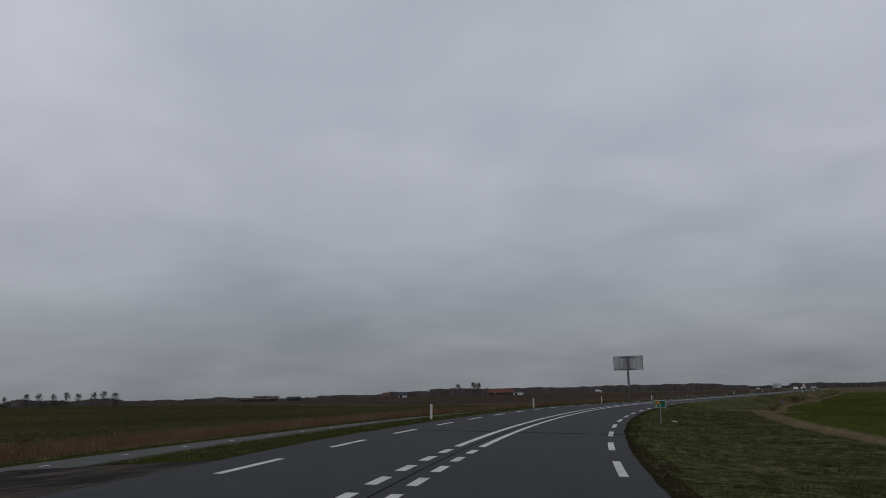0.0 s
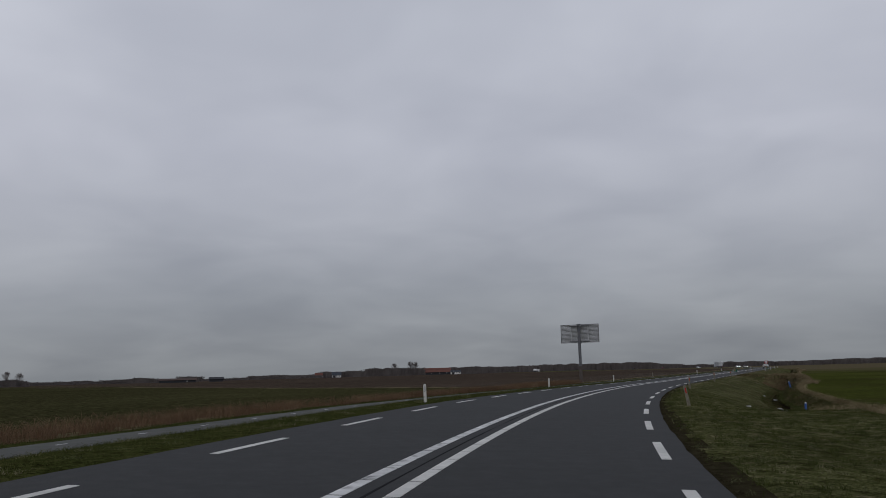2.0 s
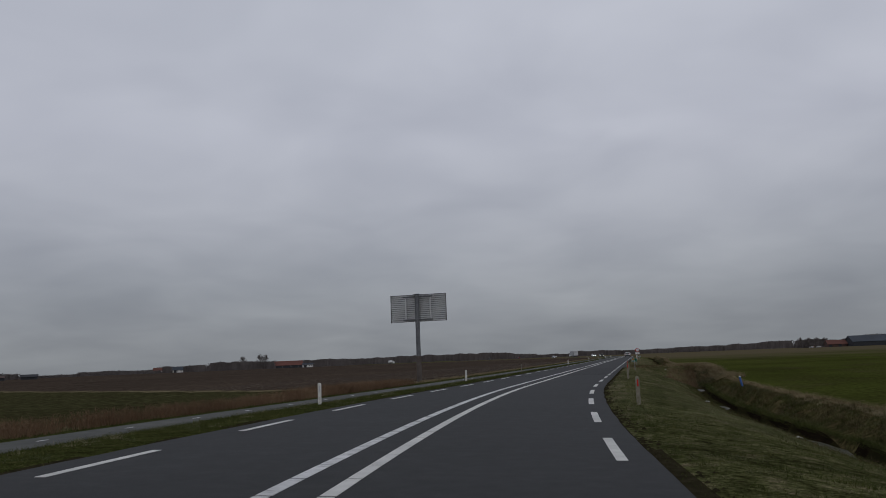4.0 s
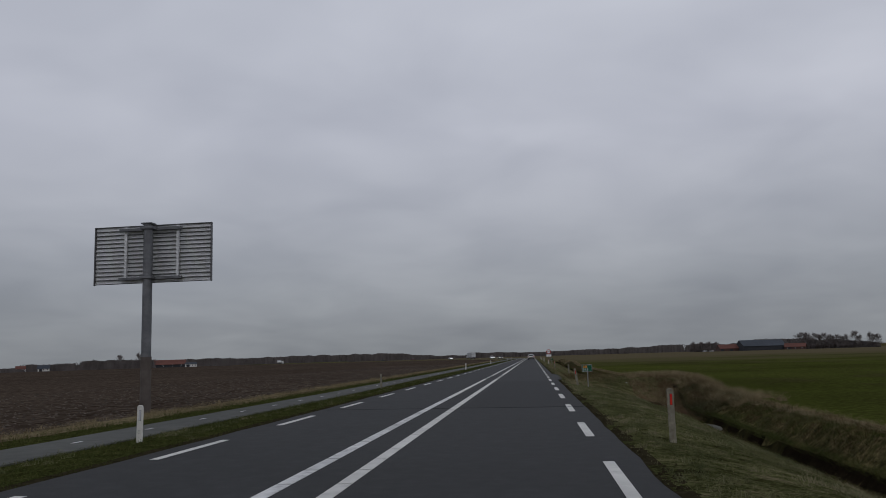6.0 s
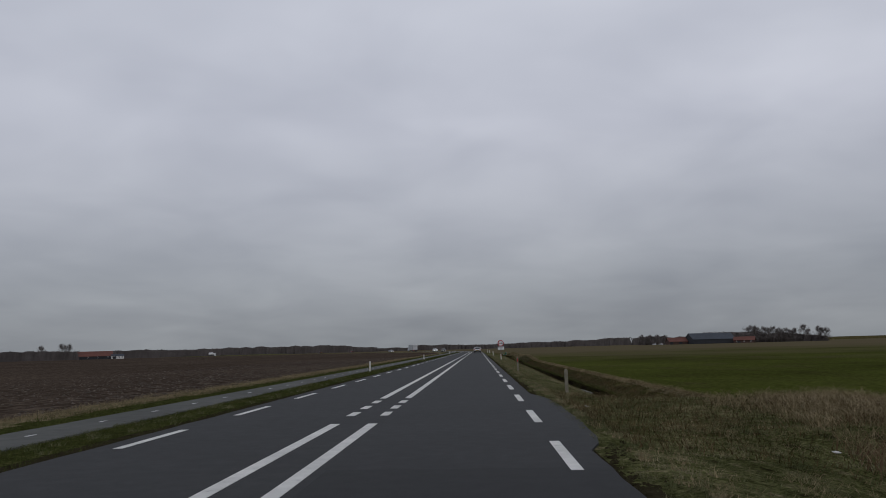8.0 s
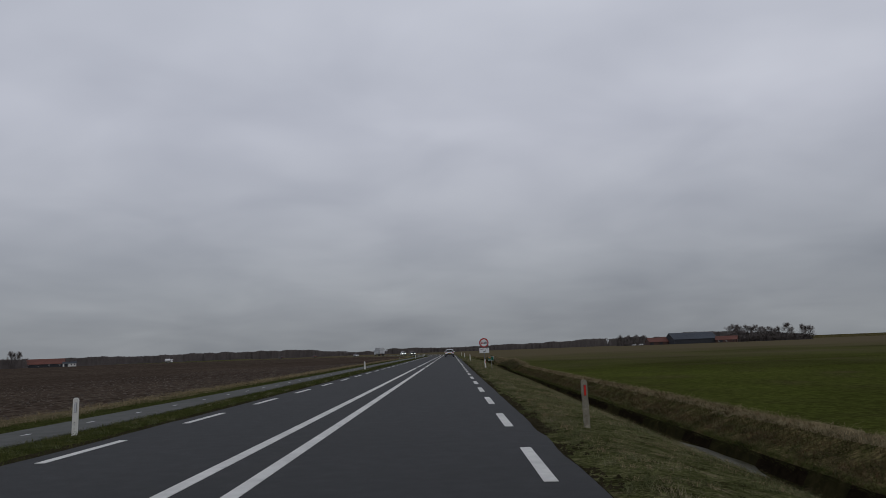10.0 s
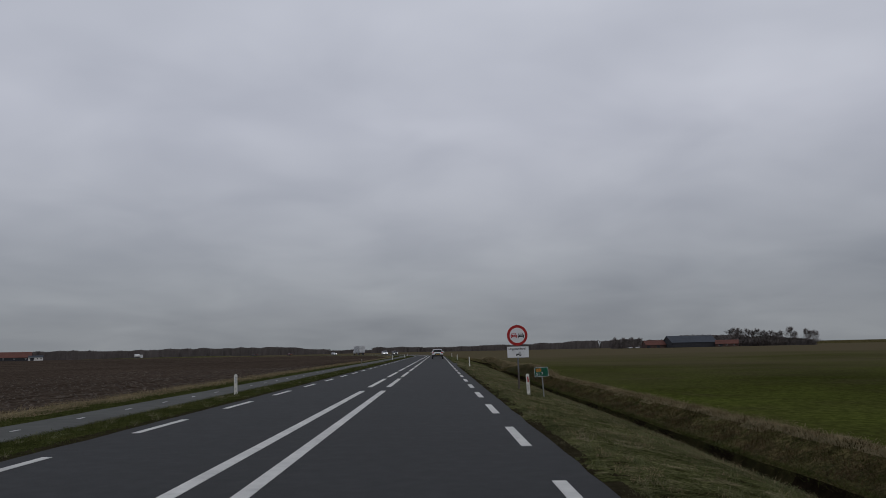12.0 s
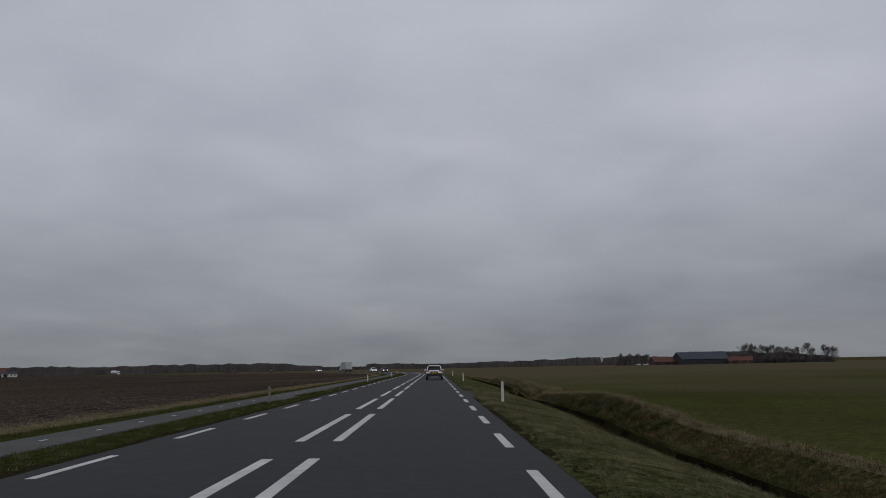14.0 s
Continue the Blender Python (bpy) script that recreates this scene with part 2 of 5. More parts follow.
M_TWIG = mat("twigs", [(0.3, (0.15, 0.132, 0.126)), (0.7, (0.22, 0.20, 0.19))], scale=1.0, rough=0.95, bump=0, island=0.3, spec=0.05)
M_POST = mat("white_plastic_post", [(0.25, (0.40, 0.38, 0.33)), (0.45, (0.66, 0.65, 0.60)), (0.7, (0.76, 0.75, 0.71))], scale=7.0, rough=0.5, bump=0.1, big_scale=2.0, big_dark=0.85)
M_POST_DIRTY = mat("mossy_plastic_post", [(0.3, (0.13, 0.115, 0.085)), (0.55, (0.24, 0.22, 0.17)), (0.75, (0.36, 0.34, 0.28))], scale=8.0, rough=0.75, bump=0.2, big_scale=3.0, big_dark=0.75)
M_RED_REF = plain("red_reflector", (0.62, 0.03, 0.02), rough=0.25)
M_WHITE_REF = plain("grey_reflector", (0.55, 0.56, 0.58), rough=0.2)
M_BLACK = plain("black_plastic", (0.02, 0.02, 0.021), rough=0.5)
M_GALV = mat("galvanised_steel", [(0.3, (0.22, 0.225, 0.23)), (0.7, (0.34, 0.345, 0.35))], scale=12, rough=0.55, bump=0.1, metal=0.6, big_scale=1.5, big_dark=0.85)
M_POLE = mat("weathered_steel_pole", [(0.3, (0.12, 0.125, 0.135)), (0.7, (0.20, 0.205, 0.215))], scale=3, rough=0.6, bump=0.15, metal=0.3, big_scale=0.8, big_dark=0.8)
M_ALU = mat("aluminium_panel", [(0.3, (0.62, 0.63, 0.64)), (0.7, (0.74, 0.75, 0.76))], scale=3, rough=0.5, bump=0.05, metal=0.15, big_scale=0.7, big_dark=0.9)
M_RIB = plain("dark_aluminium_rib", (0.12, 0.12, 0.125), rough=0.5, metal=0.3)
M_SIGN_GREEN = mat("green_sign_film", [(0.3, (0.003, 0.078, 0.042)), (0.7, (0.004, 0.102, 0.056))], scale=6, rough=0.45, bump=0.03)
M_SIGN_WHITE = mat("white_sign_film", [(0.3, (0.66, 0.67, 0.68)), (0.7, (0.76, 0.77, 0.78))], scale=5, rough=0.45, bump=0.03, big_scale=1.5, big_dark=0.92)
M_SIGN_RED = mat("red_sign_film", [(0.3, (0.34, 0.016, 0.015)), (0.7, (0.44, 0.022, 0.020))], scale=6, rough=0.45, bump=0.03)
M_SIGN_ORANGE = plain("orange_sign_film", (0.78, 0.30, 0.02), rough=0.45)
M_SIGN_BLACK = plain("black_sign_film", (0.012, 0.012, 0.013), rough=0.45)
M_CAR_WHITE = mat("white_car_paint", [(0.3, (0.72, 0.73, 0.74)), (0.7, (0.80, 0.81, 0.82))], scale=1, rough=0.3, bump=0, coat=0.6, big_scale=0.8, big_dark=0.95)
M_CAR_DARK = plain("dark_car_paint", (0.03, 0.03, 0.034), rough=0.3)
M_CAR_RED = plain("dull_red_car_paint", (0.10, 0.03, 0.03), rough=0.35)
M_CAR_GREY = plain("silver_car_paint", (0.42, 0.43, 0.45), rough=0.35, metal=0.3)
M_GLASS = plain("dark_car_glass", (0.012, 0.013, 0.015), rough=0.08)
M_TYRE = plain("tyre_rubber", (0.018, 0.018, 0.018), rough=0.9)
M_RIM = plain("alloy_rim", (0.35, 0.35, 0.36), rough=0.35, metal=0.8)
M_TAIL = plain("tail_light", (0.45, 0.015, 0.012), rough=0.2)
M_HEAD = plain("headlight", (1.0, 0.97, 0.92), rough=0.2, emit=2.5)
M_PLATE = plain("yellow_plate", (0.72, 0.46, 0.03), rough=0.5)
M_TARP = mat("white_box_body", [(0.3, (0.46, 0.47, 0.48)), (0.7, (0.58, 0.59, 0.60))], scale=1.0, rough=0.6, bump=0.1, big_scale=0.5, big_dark=0.85)
M_ROOF_RED = mat("red_roof_tiles", [(0.3, (0.105, 0.044, 0.034)), (0.7, (0.155, 0.064, 0.048))], scale=1.5, rough=0.85, bump=0.3, big_scale=0.1, big_dark=0.85)
M_ROOF_BROWN = mat("brown_roof_tiles", [(0.3, (0.062, 0.043, 0.038)), (0.7, (0.088, 0.058, 0.050))], scale=1.5, rough=0.85, bump=0.3, big_scale=0.1, big_dark=0.85)
M_ROOF_BLUE = mat("blue_grey_roof_sheet", [(0.3, (0.038, 0.046, 0.058)), (0.7, (0.058, 0.068, 0.083))], scale=0.6, rough=0.7, bump=0.1, big_scale=0.08, big_dark=0.85)
M_WALL_DARK = mat("dark_boarding", [(0.3, (0.025, 0.026, 0.030)), (0.7, (0.050, 0.052, 0.058))], scale=1.5, rough=0.9, bump=0.2)
M_WALL_WHITE = mat("white_render", [(0.3, (0.62, 0.61, 0.59)), (0.7, (0.74, 0.73, 0.71))], scale=1.5, rough=0.85, bump=0.1)
M_WALL_BRICK = mat("brick_wall", [(0.3, (0.060, 0.038, 0.032)), (0.7, (0.095, 0.058, 0.048))], scale=2.5, rough=0.9, bump=0.2)
M_WINDOW = plain("window_glass", (0.03, 0.034, 0.04), rough=0.1)
M_BLUE = plain("blue_plastic", (0.035, 0.12, 0.42), rough=0.5)
M_CONCRETE = mat("concrete", [(0.3, (0.26, 0.255, 0.24)), (0.7, (0.38, 0.375, 0.35))], scale=5, rough=0.9, bump=0.4, big_scale=1.0, big_dark=0.8)
M_RAG = mat("dirty_cloth", [(0.3, (0.20, 0.165, 0.11)), (0.7, (0.36, 0.31, 0.22))], scale=8, rough=0.95, bump=0.3, spec=0.05)
M_LITTER = plain("crumpled_paper", (0.62, 0.61, 0.58), rough=0.8)


# ---- plan of the road: x of the edge line over y, and heights ----
def xr(y):
    if y < 98:
        u = min(98 - y, 110)
        x = 1.25 + 2.01659e-3 * u ** 2 - 6.5389e-6 * u ** 3 + 4.6075e-8 * u ** 4
        if 98 - y > 110:
            x += 0.452 * (98 - y - 110)
        return x
    if y > 390:
        d = min(y - 390, 340)
        x = 1.25 - (500 - math.sqrt(500 ** 2 - d ** 2))
        if y - 390 > 340:
            x -= 0.927 * (min(y, 900) - 730)
        return x
    return 1.25


def slope(y):
    return xr(y + 0.5) - xr(y - 0.5)


def bank(y):
    if y > 330:
        return max(0.0, 0.009 * (1 - (y - 330) / 60))
    return 0.009 + 0.027 * min(1, max(0, (98 - y) / 43))


def deck_z(y, lat):
    if lat < -8.5:
        return lin(y, [(90, 0.08), (130, 0.07)])
    return bank(y) * min(max(-lat, 0), 10)


def at_road(y, lat, dz=0.0):
    """The place lat metres right of the edge line at station y."""
    s = slope(y)
    k = 1 / math.hypot(1, s)
    return Vector((xr(y) + lat * k, y - lat * s * k, deck_z(y, lat) + dz))


def heading(y):
    return math.degrees(-math.atan(slope(y)))


def lin(x, pts):
    if x <= pts[0][0]:
        return pts[0][1]
    for (a, p), (b, q) in zip(pts, pts[1:]):
        if x <= b:
            return p + (q - p) * (x - a) / (b - a)
    return pts[-1][1]


def ditch(y):
    """How deep the ditch is at this station, 0 to 1."""
    return lin(y, [(56, 0), (66, 0.75), (80, 0.85), (112, 0.9), (136, 0.95), (141, 0), (150, 0), (154, 0.95), (180, 1), (274, 1), (282, 0.8), (306, 0.8), (316, 1), (330, 0.6), (380, 0.7)])


def ditch_shift(y):
    """How much further out the ditch runs in the bend."""
    return lin(y, [(56, 0.5), (84, 0.35), (96, -0.2), (104, -0.45), (118, -0.4), (128, 0.0)])


# the cross-section of verge, ditch and banks, against metres from the edge line
SECTION = [(1.2, 1.2), (1.8, 2.6), (2.2, 3.5), (2.6, 4.7), (3.1, 6.2), (3.3, 6.35), (3.8, 7.1), (3.86, 7.16), (3.92, 7.22), (4.2, 7.5), (5.0, 8.2), (5.6, 8.85), (6.2, 9.5), (7.4, 11.0), (9.0, 13.0), (1000, 1004)]
SECTION_BACK = [(b, a) for a, b in SECTION]


def section_weight(y):
    return min(1.0, max(0.0, (y - 56) / 8))


def out_of(y, c):
    """Metres from the edge line for a place in the cross-section."""
    if c < -6.99:
        a, p = left_edge(y), path_lat(y)
        n = p + path_width(y)
        return a + (n - a) * (c + 7) / -1.9 if c > -8.9 else n + (p - n) * (c + 8.9) / -1.35 if c > -10.25 else p + c + 10.25
    if c < 1.2:
        return c
    w = section_weight(y)
    return w * (lin(c, SECTION) + ditch_shift(y) * min(1, (c - 1.2) / 1.85)) + (1 - w) * c


def unshifted(y, lat):
    if lat < 1.2:
        return lat
    w, d = section_weight(y), ditch_shift(y)
    v = 1.2 + (lat - 1.2) * 5.0 / (5.0 + d) if lat < 6.2 + d else lat - d
    return w * lin(v, SECTION_BACK) + (1 - w) * lat


def left_edge(y):
    """The edge of the asphalt on the far side."""
    return lin(y, [(8, -7.2), (15, -7.5), (50, -7.58), (70, -7.45), (90, -7.1), (110, -7.0)])


def path_lat(y):
    """The far edge of the cycle path."""
    return -lin(y, [(12, 13.2), (36, 13.6), (60, 13.5), (75, 12.4), (88, 11.25), (97, 10.85), (106, 10.65), (125, 10.4), (220, 10.35), (262, 10.55), (420, 10.6), (600, 11.2)])


def path_width(y):
    return lin(y, [(60, 1.75), (110, 1.6)])


RIGHT_CUT = [(0.0, -0.03), (0.5, -0.035), (0.9, -0.02), (1.2, -0.06), (1.8, -0.34), (2.2, -0.70), (2.6, -1.24), (3.1, -1.98), (3.3, -2.06), (3.8, -2.10), (3.86, -1.74), (4.2, -1.64), (5.0, -1.36), (5.6, -1.10), (6.2, -1.14), (9.0, -1.12), (60, -1.05), (200, -0.75), (600, -0.6)]
RIGHT_DAM = [(0.0, -0.03), (0.5, -0.035), (0.9, -0.01), (2.0, -0.10), (4.5, -0.2), (5.6, -0.3), (6.6, -0.85), (8.0, -1.1), (60, -1.05), (200, -0.75), (600, -0.6)]
RIGHT_BEND = [(0.0, -0.03), (0.5, -0.035), (0.9, -0.01), (2.0, -0.07), (2.9, -0.18), (4.5, -0.28), (6.2, -0.26), (9.0, -0.36), (60, -0.55), (200, -0.6), (600, -0.6)]
MOUNDS = [(290, 5.3, 11, 0.9, 0.55), (358, 5.4, 20, 1.0, 0.5)]


def ground_z(y, lat):
    w = 0.035 * noise.noise(Vector((lat * 0.5, y * 0.35, 3.0))) + 0.015 * noise.noise(Vector((lat * 1.1, y * 0.7, 8.0)))
    if lat > 0:
        lat = unshifted(y, lat)
        f = ditch(y)
        b = min(1.0, max(0.0, (y - 56) / 30))
        z = f * lin(lat, RIGHT_CUT) + (1 - f) * (b * lin(lat, RIGHT_DAM) + (1 - b) * lin(lat, RIGHT_BEND))
        z += lin(y, [(95, 0.27), (140, 0.1), (200, 0)]) * f * min(1, max(0, (lat - 4.4) / 1.2)) * max(0, 1 - lat / 200)
        z += 0.24 * lin(y, [(134, 0.55), (146, 0), (196, 0), (228, 1)]) * f * max(0, 1 - abs(lat - 2.75) / 0.95)
        z += 0.42 * math.exp(-((y - 108) / 14) ** 4) * max(0, 1 - abs(lat - 4.75) / 0.75)
        for my, ml, ly, ll, h in MOUNDS:
            z += h * math.exp(-((y - my) / ly) ** 2 - ((lat - ml) / ll) ** 2)
        return z + w * (0.2 if lat < 0.8 else 1.0)
    p = path_lat(y)
    top = bank(y) * 7
    if lat > left_edge(y) + 0.1:
        return deck_z(y, lat) - 0.05
    if lat > p + path_width(y):
        k = (lat + 7.0) / (p + path_width(y) + 7.0)
        return top - 0.02 - lin(y, [(8.0, 0.07), (10.4, 0.02), (12, 0)]) + lin(y, [(9.0, 0), (14, 0.14), (60, 0.14), (100, 0.07)]) * math.sin(math.pi * min(1, k)) + (deck_z(y, -10) - 0.10 - top) * k + w * 0.6
    zp = deck_z(y, -10) - 0.12
    if lat > p - 0.1:
        return zp
    d = p - 0.1 - lat
    return lin(d, [(0, zp + 0.02), (1.2, zp - 0.02), (2.6, zp - 0.07), (4, zp - 0.14), (15, -0.42), (60, -0.6), (400, -0.62)]) + w * 1.3


# ---- mesh helpers ----
def mesh_of(name, verts, faces, mats, index=None, smooth=False):
    me = bpy.data.meshes.new(name)
    me.from_pydata(verts, [], faces)
    for m in (mats if isinstance(mats, (list, tuple)) else [mats]):
        me.materials.append(m)
    if index is not None:
        me.polygons.foreach_set("material_index", index)
    if smooth:
        me.polygons.foreach_set("use_smooth", [True] * len(me.polygons))
    me.update()
    return me


def part(name, bm, material, parent, label=""):
    me = bpy.data.meshes.new(name)
    bm.to_mesh(me)
    bm.free()
    me.materials.append(material)
    ob = new(name, me)
    ob.parent = parent
    if label:
        tagged(ob, label)
    return ob


def thing(name, m, label, category, group=""):
    ob = new(name)
    ob.empty_display_size = 0.2
    ob.matrix_basis = m
    return tagged(ob, label, category, group)


def box(x0, x1, y0, y1, z0, z1, bevel=0.0, seg=1, bm=None):
    b = bm or bmesh.new()
    vs = bmesh.ops.create_cube(b, size=1)["verts"]
    for v in vs:
        v.co = Vector(((x0 + x1) / 2 + v.co.x * (x1 - x0), (y0 + y1) / 2 + v.co.y * (y1 - y0), (z0 + z1) / 2 + v.co.z * (z1 - z0)))
    if bevel:
        es = list({e for v in vs for e in v.link_edges})
        bmesh.ops.bevel(b, geom=es, offset=bevel, segments=seg, affect="EDGES", profile=0.5)
    return b


def tube(a, b, r0, r1, n=8, bm=None, caps=True):
    m = bm or bmesh.new()
    a, b = Vector(a), Vector(b)
    q = (b - a).to_track_quat("Z", "Y")
    lo = [m.verts.new(a + q @ Vector((r0 * math.cos(i * math.tau / n), r0 * math.sin(i * math.tau / n), 0))) for i in range(n)]
    hi = [m.verts.new(b + q @ Vector((r1 * math.cos(i * math.tau / n), r1 * math.sin(i * math.tau / n), 0))) for i in range(n)]
    for i in range(n):
        m.faces.new((lo[i], lo[(i + 1) % n], hi[(i + 1) % n], hi[i]))
    if caps:
        m.faces.new(lo[::-1])
        m.faces.new(hi)
    return m


def slab(points, y0, y1, bevel=0.0, bm=None):
    """A flat outline in x and z, between y0 and y1."""
    m = bm or bmesh.new()
    f = [m.verts.new((x, y0, z)) for x, z in points]
    k = [m.verts.new((x, y1, z)) for x, z in points]
    m.faces.new(f)
    m.faces.new(k[::-1])
    n = len(points)
    for i in range(n):
        m.faces.new((f[i], k[i], k[(i + 1) % n], f[(i + 1) % n]))
    bmesh.ops.recalc_face_normals(m, faces=m.faces[:])
    if bevel:
        bmesh.ops.bevel(m, geom=m.edges[:], offset=bevel, segments=1, affect="EDGES")
    return m


def rounded(w, h, r, n=4, cx=0.0, cz=0.0):
    out = []
    for sx, sz, a0 in ((1, 1, 0), (-1, 1, 90), (-1, -1, 180), (1, -1, 270)):
        for i in range(n + 1):
            a = radians(a0 + 90 * i / n)
            out.append((cx + sx * (w / 2 - r) + r * math.cos(a), cz + sz * (h / 2 - r) + r * math.sin(a)))
    return out


def disc(r, n=48, cx=0.0, cz=0.0):
    return [(cx + r * math.cos(i * math.tau / n), cz + r * math.sin(i * math.tau / n)) for i in range(n)]


def lettering(body, size, x, y, z, material, parent, bold=0.0, label=""):
    cu = bpy.data.curves.new("lettering", "FONT")
    cu.body, cu.size, cu.extrude, cu.offset = body, size, 0.0015, bold
    tmp = bpy.data.objects.new("lettering", cu)
    scene.collection.objects.link(tmp)
    bpy.context.view_layer.update()
    me = bpy.data.meshes.new_from_object(tmp.evaluated_get(bpy.context.evaluated_depsgraph_get()))
    bpy.data.objects.remove(tmp)
    me.materials.clear()
    me.materials.append(material)
    ob = new("lettering", me)
    ob.parent = parent
    ob.matrix_basis = pose(x, y, z, 90, 0, 0)
    if label:
        tagged(ob, label)
    return ob


def tri_mesh(name, co, material):
    """Loose triangles from an array of (n, 3, 3)."""
    n = len(co)
    me = bpy.data.meshes.new(name)
    me.vertices.add(n * 3)
    me.vertices.foreach_set("co", co.astype(np.float32).ravel())
    me.loops.add(n * 3)
    me.loops.foreach_set("vertex_index", np.arange(n * 3, dtype=np.int32))
    me.polygons.add(n)
    me.polygons.foreach_set("loop_start", np.arange(0, n * 3, 3, dtype=np.int32))
    me.materials.append(material)
    me.update(calc_edges=True)
    return me


# ---- ground ----
def soft_steps(spans):
    out = []
    for a, b, d in spans:
        n = max(1, round((b - a) / d))
        out += [a + (b - a) * i / n for i in range(n)]
    return out + [spans[-1][1]]


ROWS_Y = soft_steps([(-1500, -200, 130), (-200, -20, 12), (-20, 310, 1.0), (310, 420, 2.5), (420, 900, 12), (900, 1500, 60), (1500, 4800, 400)])
COLS_X = soft_steps([(-4000, -1000, 300), (-1000, -200, 80), (-200, -60, 5), (-60, -20, 2.5), (-20, -7.3, 0.4), (-7.3, 0.2, 1.5), (0.2, 12, 0.2), (12, 16, 0.8), (16, 60, 4), (60, 200, 14), (200, 1000, 80), (1000, 4000, 300)])


def near_weight(c):
    a = abs(c)
    return 1.0 if a < 80 else max(0.0, 1 - (a - 80) / 700)


gv, gf, gi = [], [], []
for y in ROWS_Y:
    off, co = xr(min(max(y, -400), 900)) - 1.25, 1 / math.hypot(1, slope(min(max(y, -400), 900)))
    for c in COLS_X:
        gv.append((1.25 + c + off * near_weight(c), y, ground_z(y, c * co)))
NC = len(COLS_X)
for j in range(len(ROWS_Y) - 1):
    ym = (ROWS_Y[j] + ROWS_Y[j + 1]) / 2
    co = 1 / math.hypot(1, slope(min(max(ym, -400), 900)))
    for i in range(NC - 1):
        a = j * NC + i
        gf.append((a, a + 1, a + NC + 1, a + NC))
        cm = (COLS_X[i] + COLS_X[i + 1]) / 2
        lat = cm * co + (0.25 if cm < 2 or cm > 7 else 0.06) * noise.noise(Vector((cm * 0.5, ym * 0.35, 1.0)))
        p = path_lat(ym)
        if lat > 0:
            lat = unshifted(ym, lat)
            # index 9 is the narrow far-wall strip with the painted undercut shadow
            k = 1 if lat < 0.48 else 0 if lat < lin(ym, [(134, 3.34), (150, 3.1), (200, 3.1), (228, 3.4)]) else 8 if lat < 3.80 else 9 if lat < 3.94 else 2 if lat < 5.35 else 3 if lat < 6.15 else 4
            if ym < 56 and lat < 8.1:
                k = 3 if lat > 7.35 else 0 if lat > 0.75 else 1
            if 139.5 < ym < 152 and 0.7 < lat < 6:
                k = 0
        elif lat > left_edge(ym) - 0.02:
            k = 1
        elif lat > p - 1.5 or (ym < 104 and lat > p - 1.0):
            k = 7
        elif lat > p - 3.4 - 0.8 * noise.noise(Vector((ym * 0.12, 4.0, 2.0))):
            k = 3
        else:
            xw = 1.25 + cm + (xr(min(ym, 900)) - 1.25) * near_weight(cm)
            edge = 108 - 0.68 * (xw + 14)
            k = 5 if ym < edge - 1.2 else 3 if ym < edge + 1.2 else 6
        gi.append(k)
ground = new("ground", mesh_of("ground", gv, gf, [M_VERGE, M_MUD, M_BANK, M_DRY, M_MEADOW, M_GREEN_L, M_SOIL, M_STRIP, M_ALGAE, M_UNDERCUT_SHADE], gi, smooth=True))
tagged(ground, "flat winter farmland with grass verges, green crop and ploughed brown clay", "ground", kind="structure")


# ---- road ----
def strip(name, y0, y1, l0, l1, material, dz, step=2.0, thick=0.0, parent=None, edge=0.0):
    """A strip along the road between two offsets; edge frays its sides."""
    n = max(1, math.ceil((y1 - y0) / step))
    v, f = [], []
    for i in range(n + 1):
        y = y0 + (y1 - y0) * i / n
        a = l0(y) if callable(l0) else l0
        b = l1(y) if callable(l1) else l1
        a += edge * noise.noise(Vector((y * 0.6, 1.0, 5.0)))
        b += edge * noise.noise(Vector((y * 0.6, 9.0, 5.0)))
        v += [at_road(y, a, dz), at_road(y, b, dz), at_road(y, a, dz - thick), at_road(y, b, dz - thick)]
    for i in range(n):
        q = i * 4
        f.append((q, q + 1, q + 5, q + 4))
        if thick:
            f += [(q + 2, q, q + 4, q + 6), (q + 1, q + 3, q + 7, q + 5)]
    if thick:
        q = n * 4
        f += [(0, 2, 3, 1), (q, q + 1, q + 3, q + 2)]
    ob = new(name, mesh_of(name, v, f, material))
    ob.parent = parent
    return ob


def road_edge(y, side):
    return 0.05 * noise.noise(Vector((y * 0.6, side, 5.0))) + 0.03 * noise.noise(Vector((y * 2.3, side, 7.0)))


rv, rf = [], []
ROAD_Y = soft_steps([(-200, -20, 6), (-20, 310, 0.8), (310, 900, 3)])
for y in ROAD_Y:
    a = left_edge(y) + road_edge(y, 1.0)
    b = 0.35 + lin(y, [(137.8, 0), (138.9, 0.25), (141.8, 0.37), (146, 0.40), (149.3, 0.33), (151.2, 0), (279, 0), (281, 0.28), (286, 0.32), (290, 0)]) + road_edge(y, 9.0)
    rv += [at_road(y, a, -0.12), at_road(y, a), at_road(y, -3.5), at_road(y, 0.0), at_road(y, b), at_road(y, b, -0.12)]
for i in range(len(ROAD_Y) - 1):
    for j in range(5):
        q = i * 6 + j
        rf.append((q, q + 1, q + 7, q + 6))
road = new("road", mesh_of("road", rv, rf, M_ASPHALT))
tagged(road, "dark grey asphalt two-lane road with white lines", "road", kind="structure")
cycle_path = strip("cycle_path", -60, 600, path_lat, lambda y: path_lat(y) + path_width(y), M_PATH, -0.08, 1.5, 0.06, None, 0.05)
tagged(cycle_path, "narrow light grey asphalt cycle path beside the road", "path", kind="structure")
side = strip("side_road", -40, 10.2, -11.9, lambda y: left_edge(y) + 0.15, M_DIRTY, -0.015, 0.5, 0.06, None, 0.3)
tagged(side, "muddy asphalt junction of a side road", "road", kind="structure")
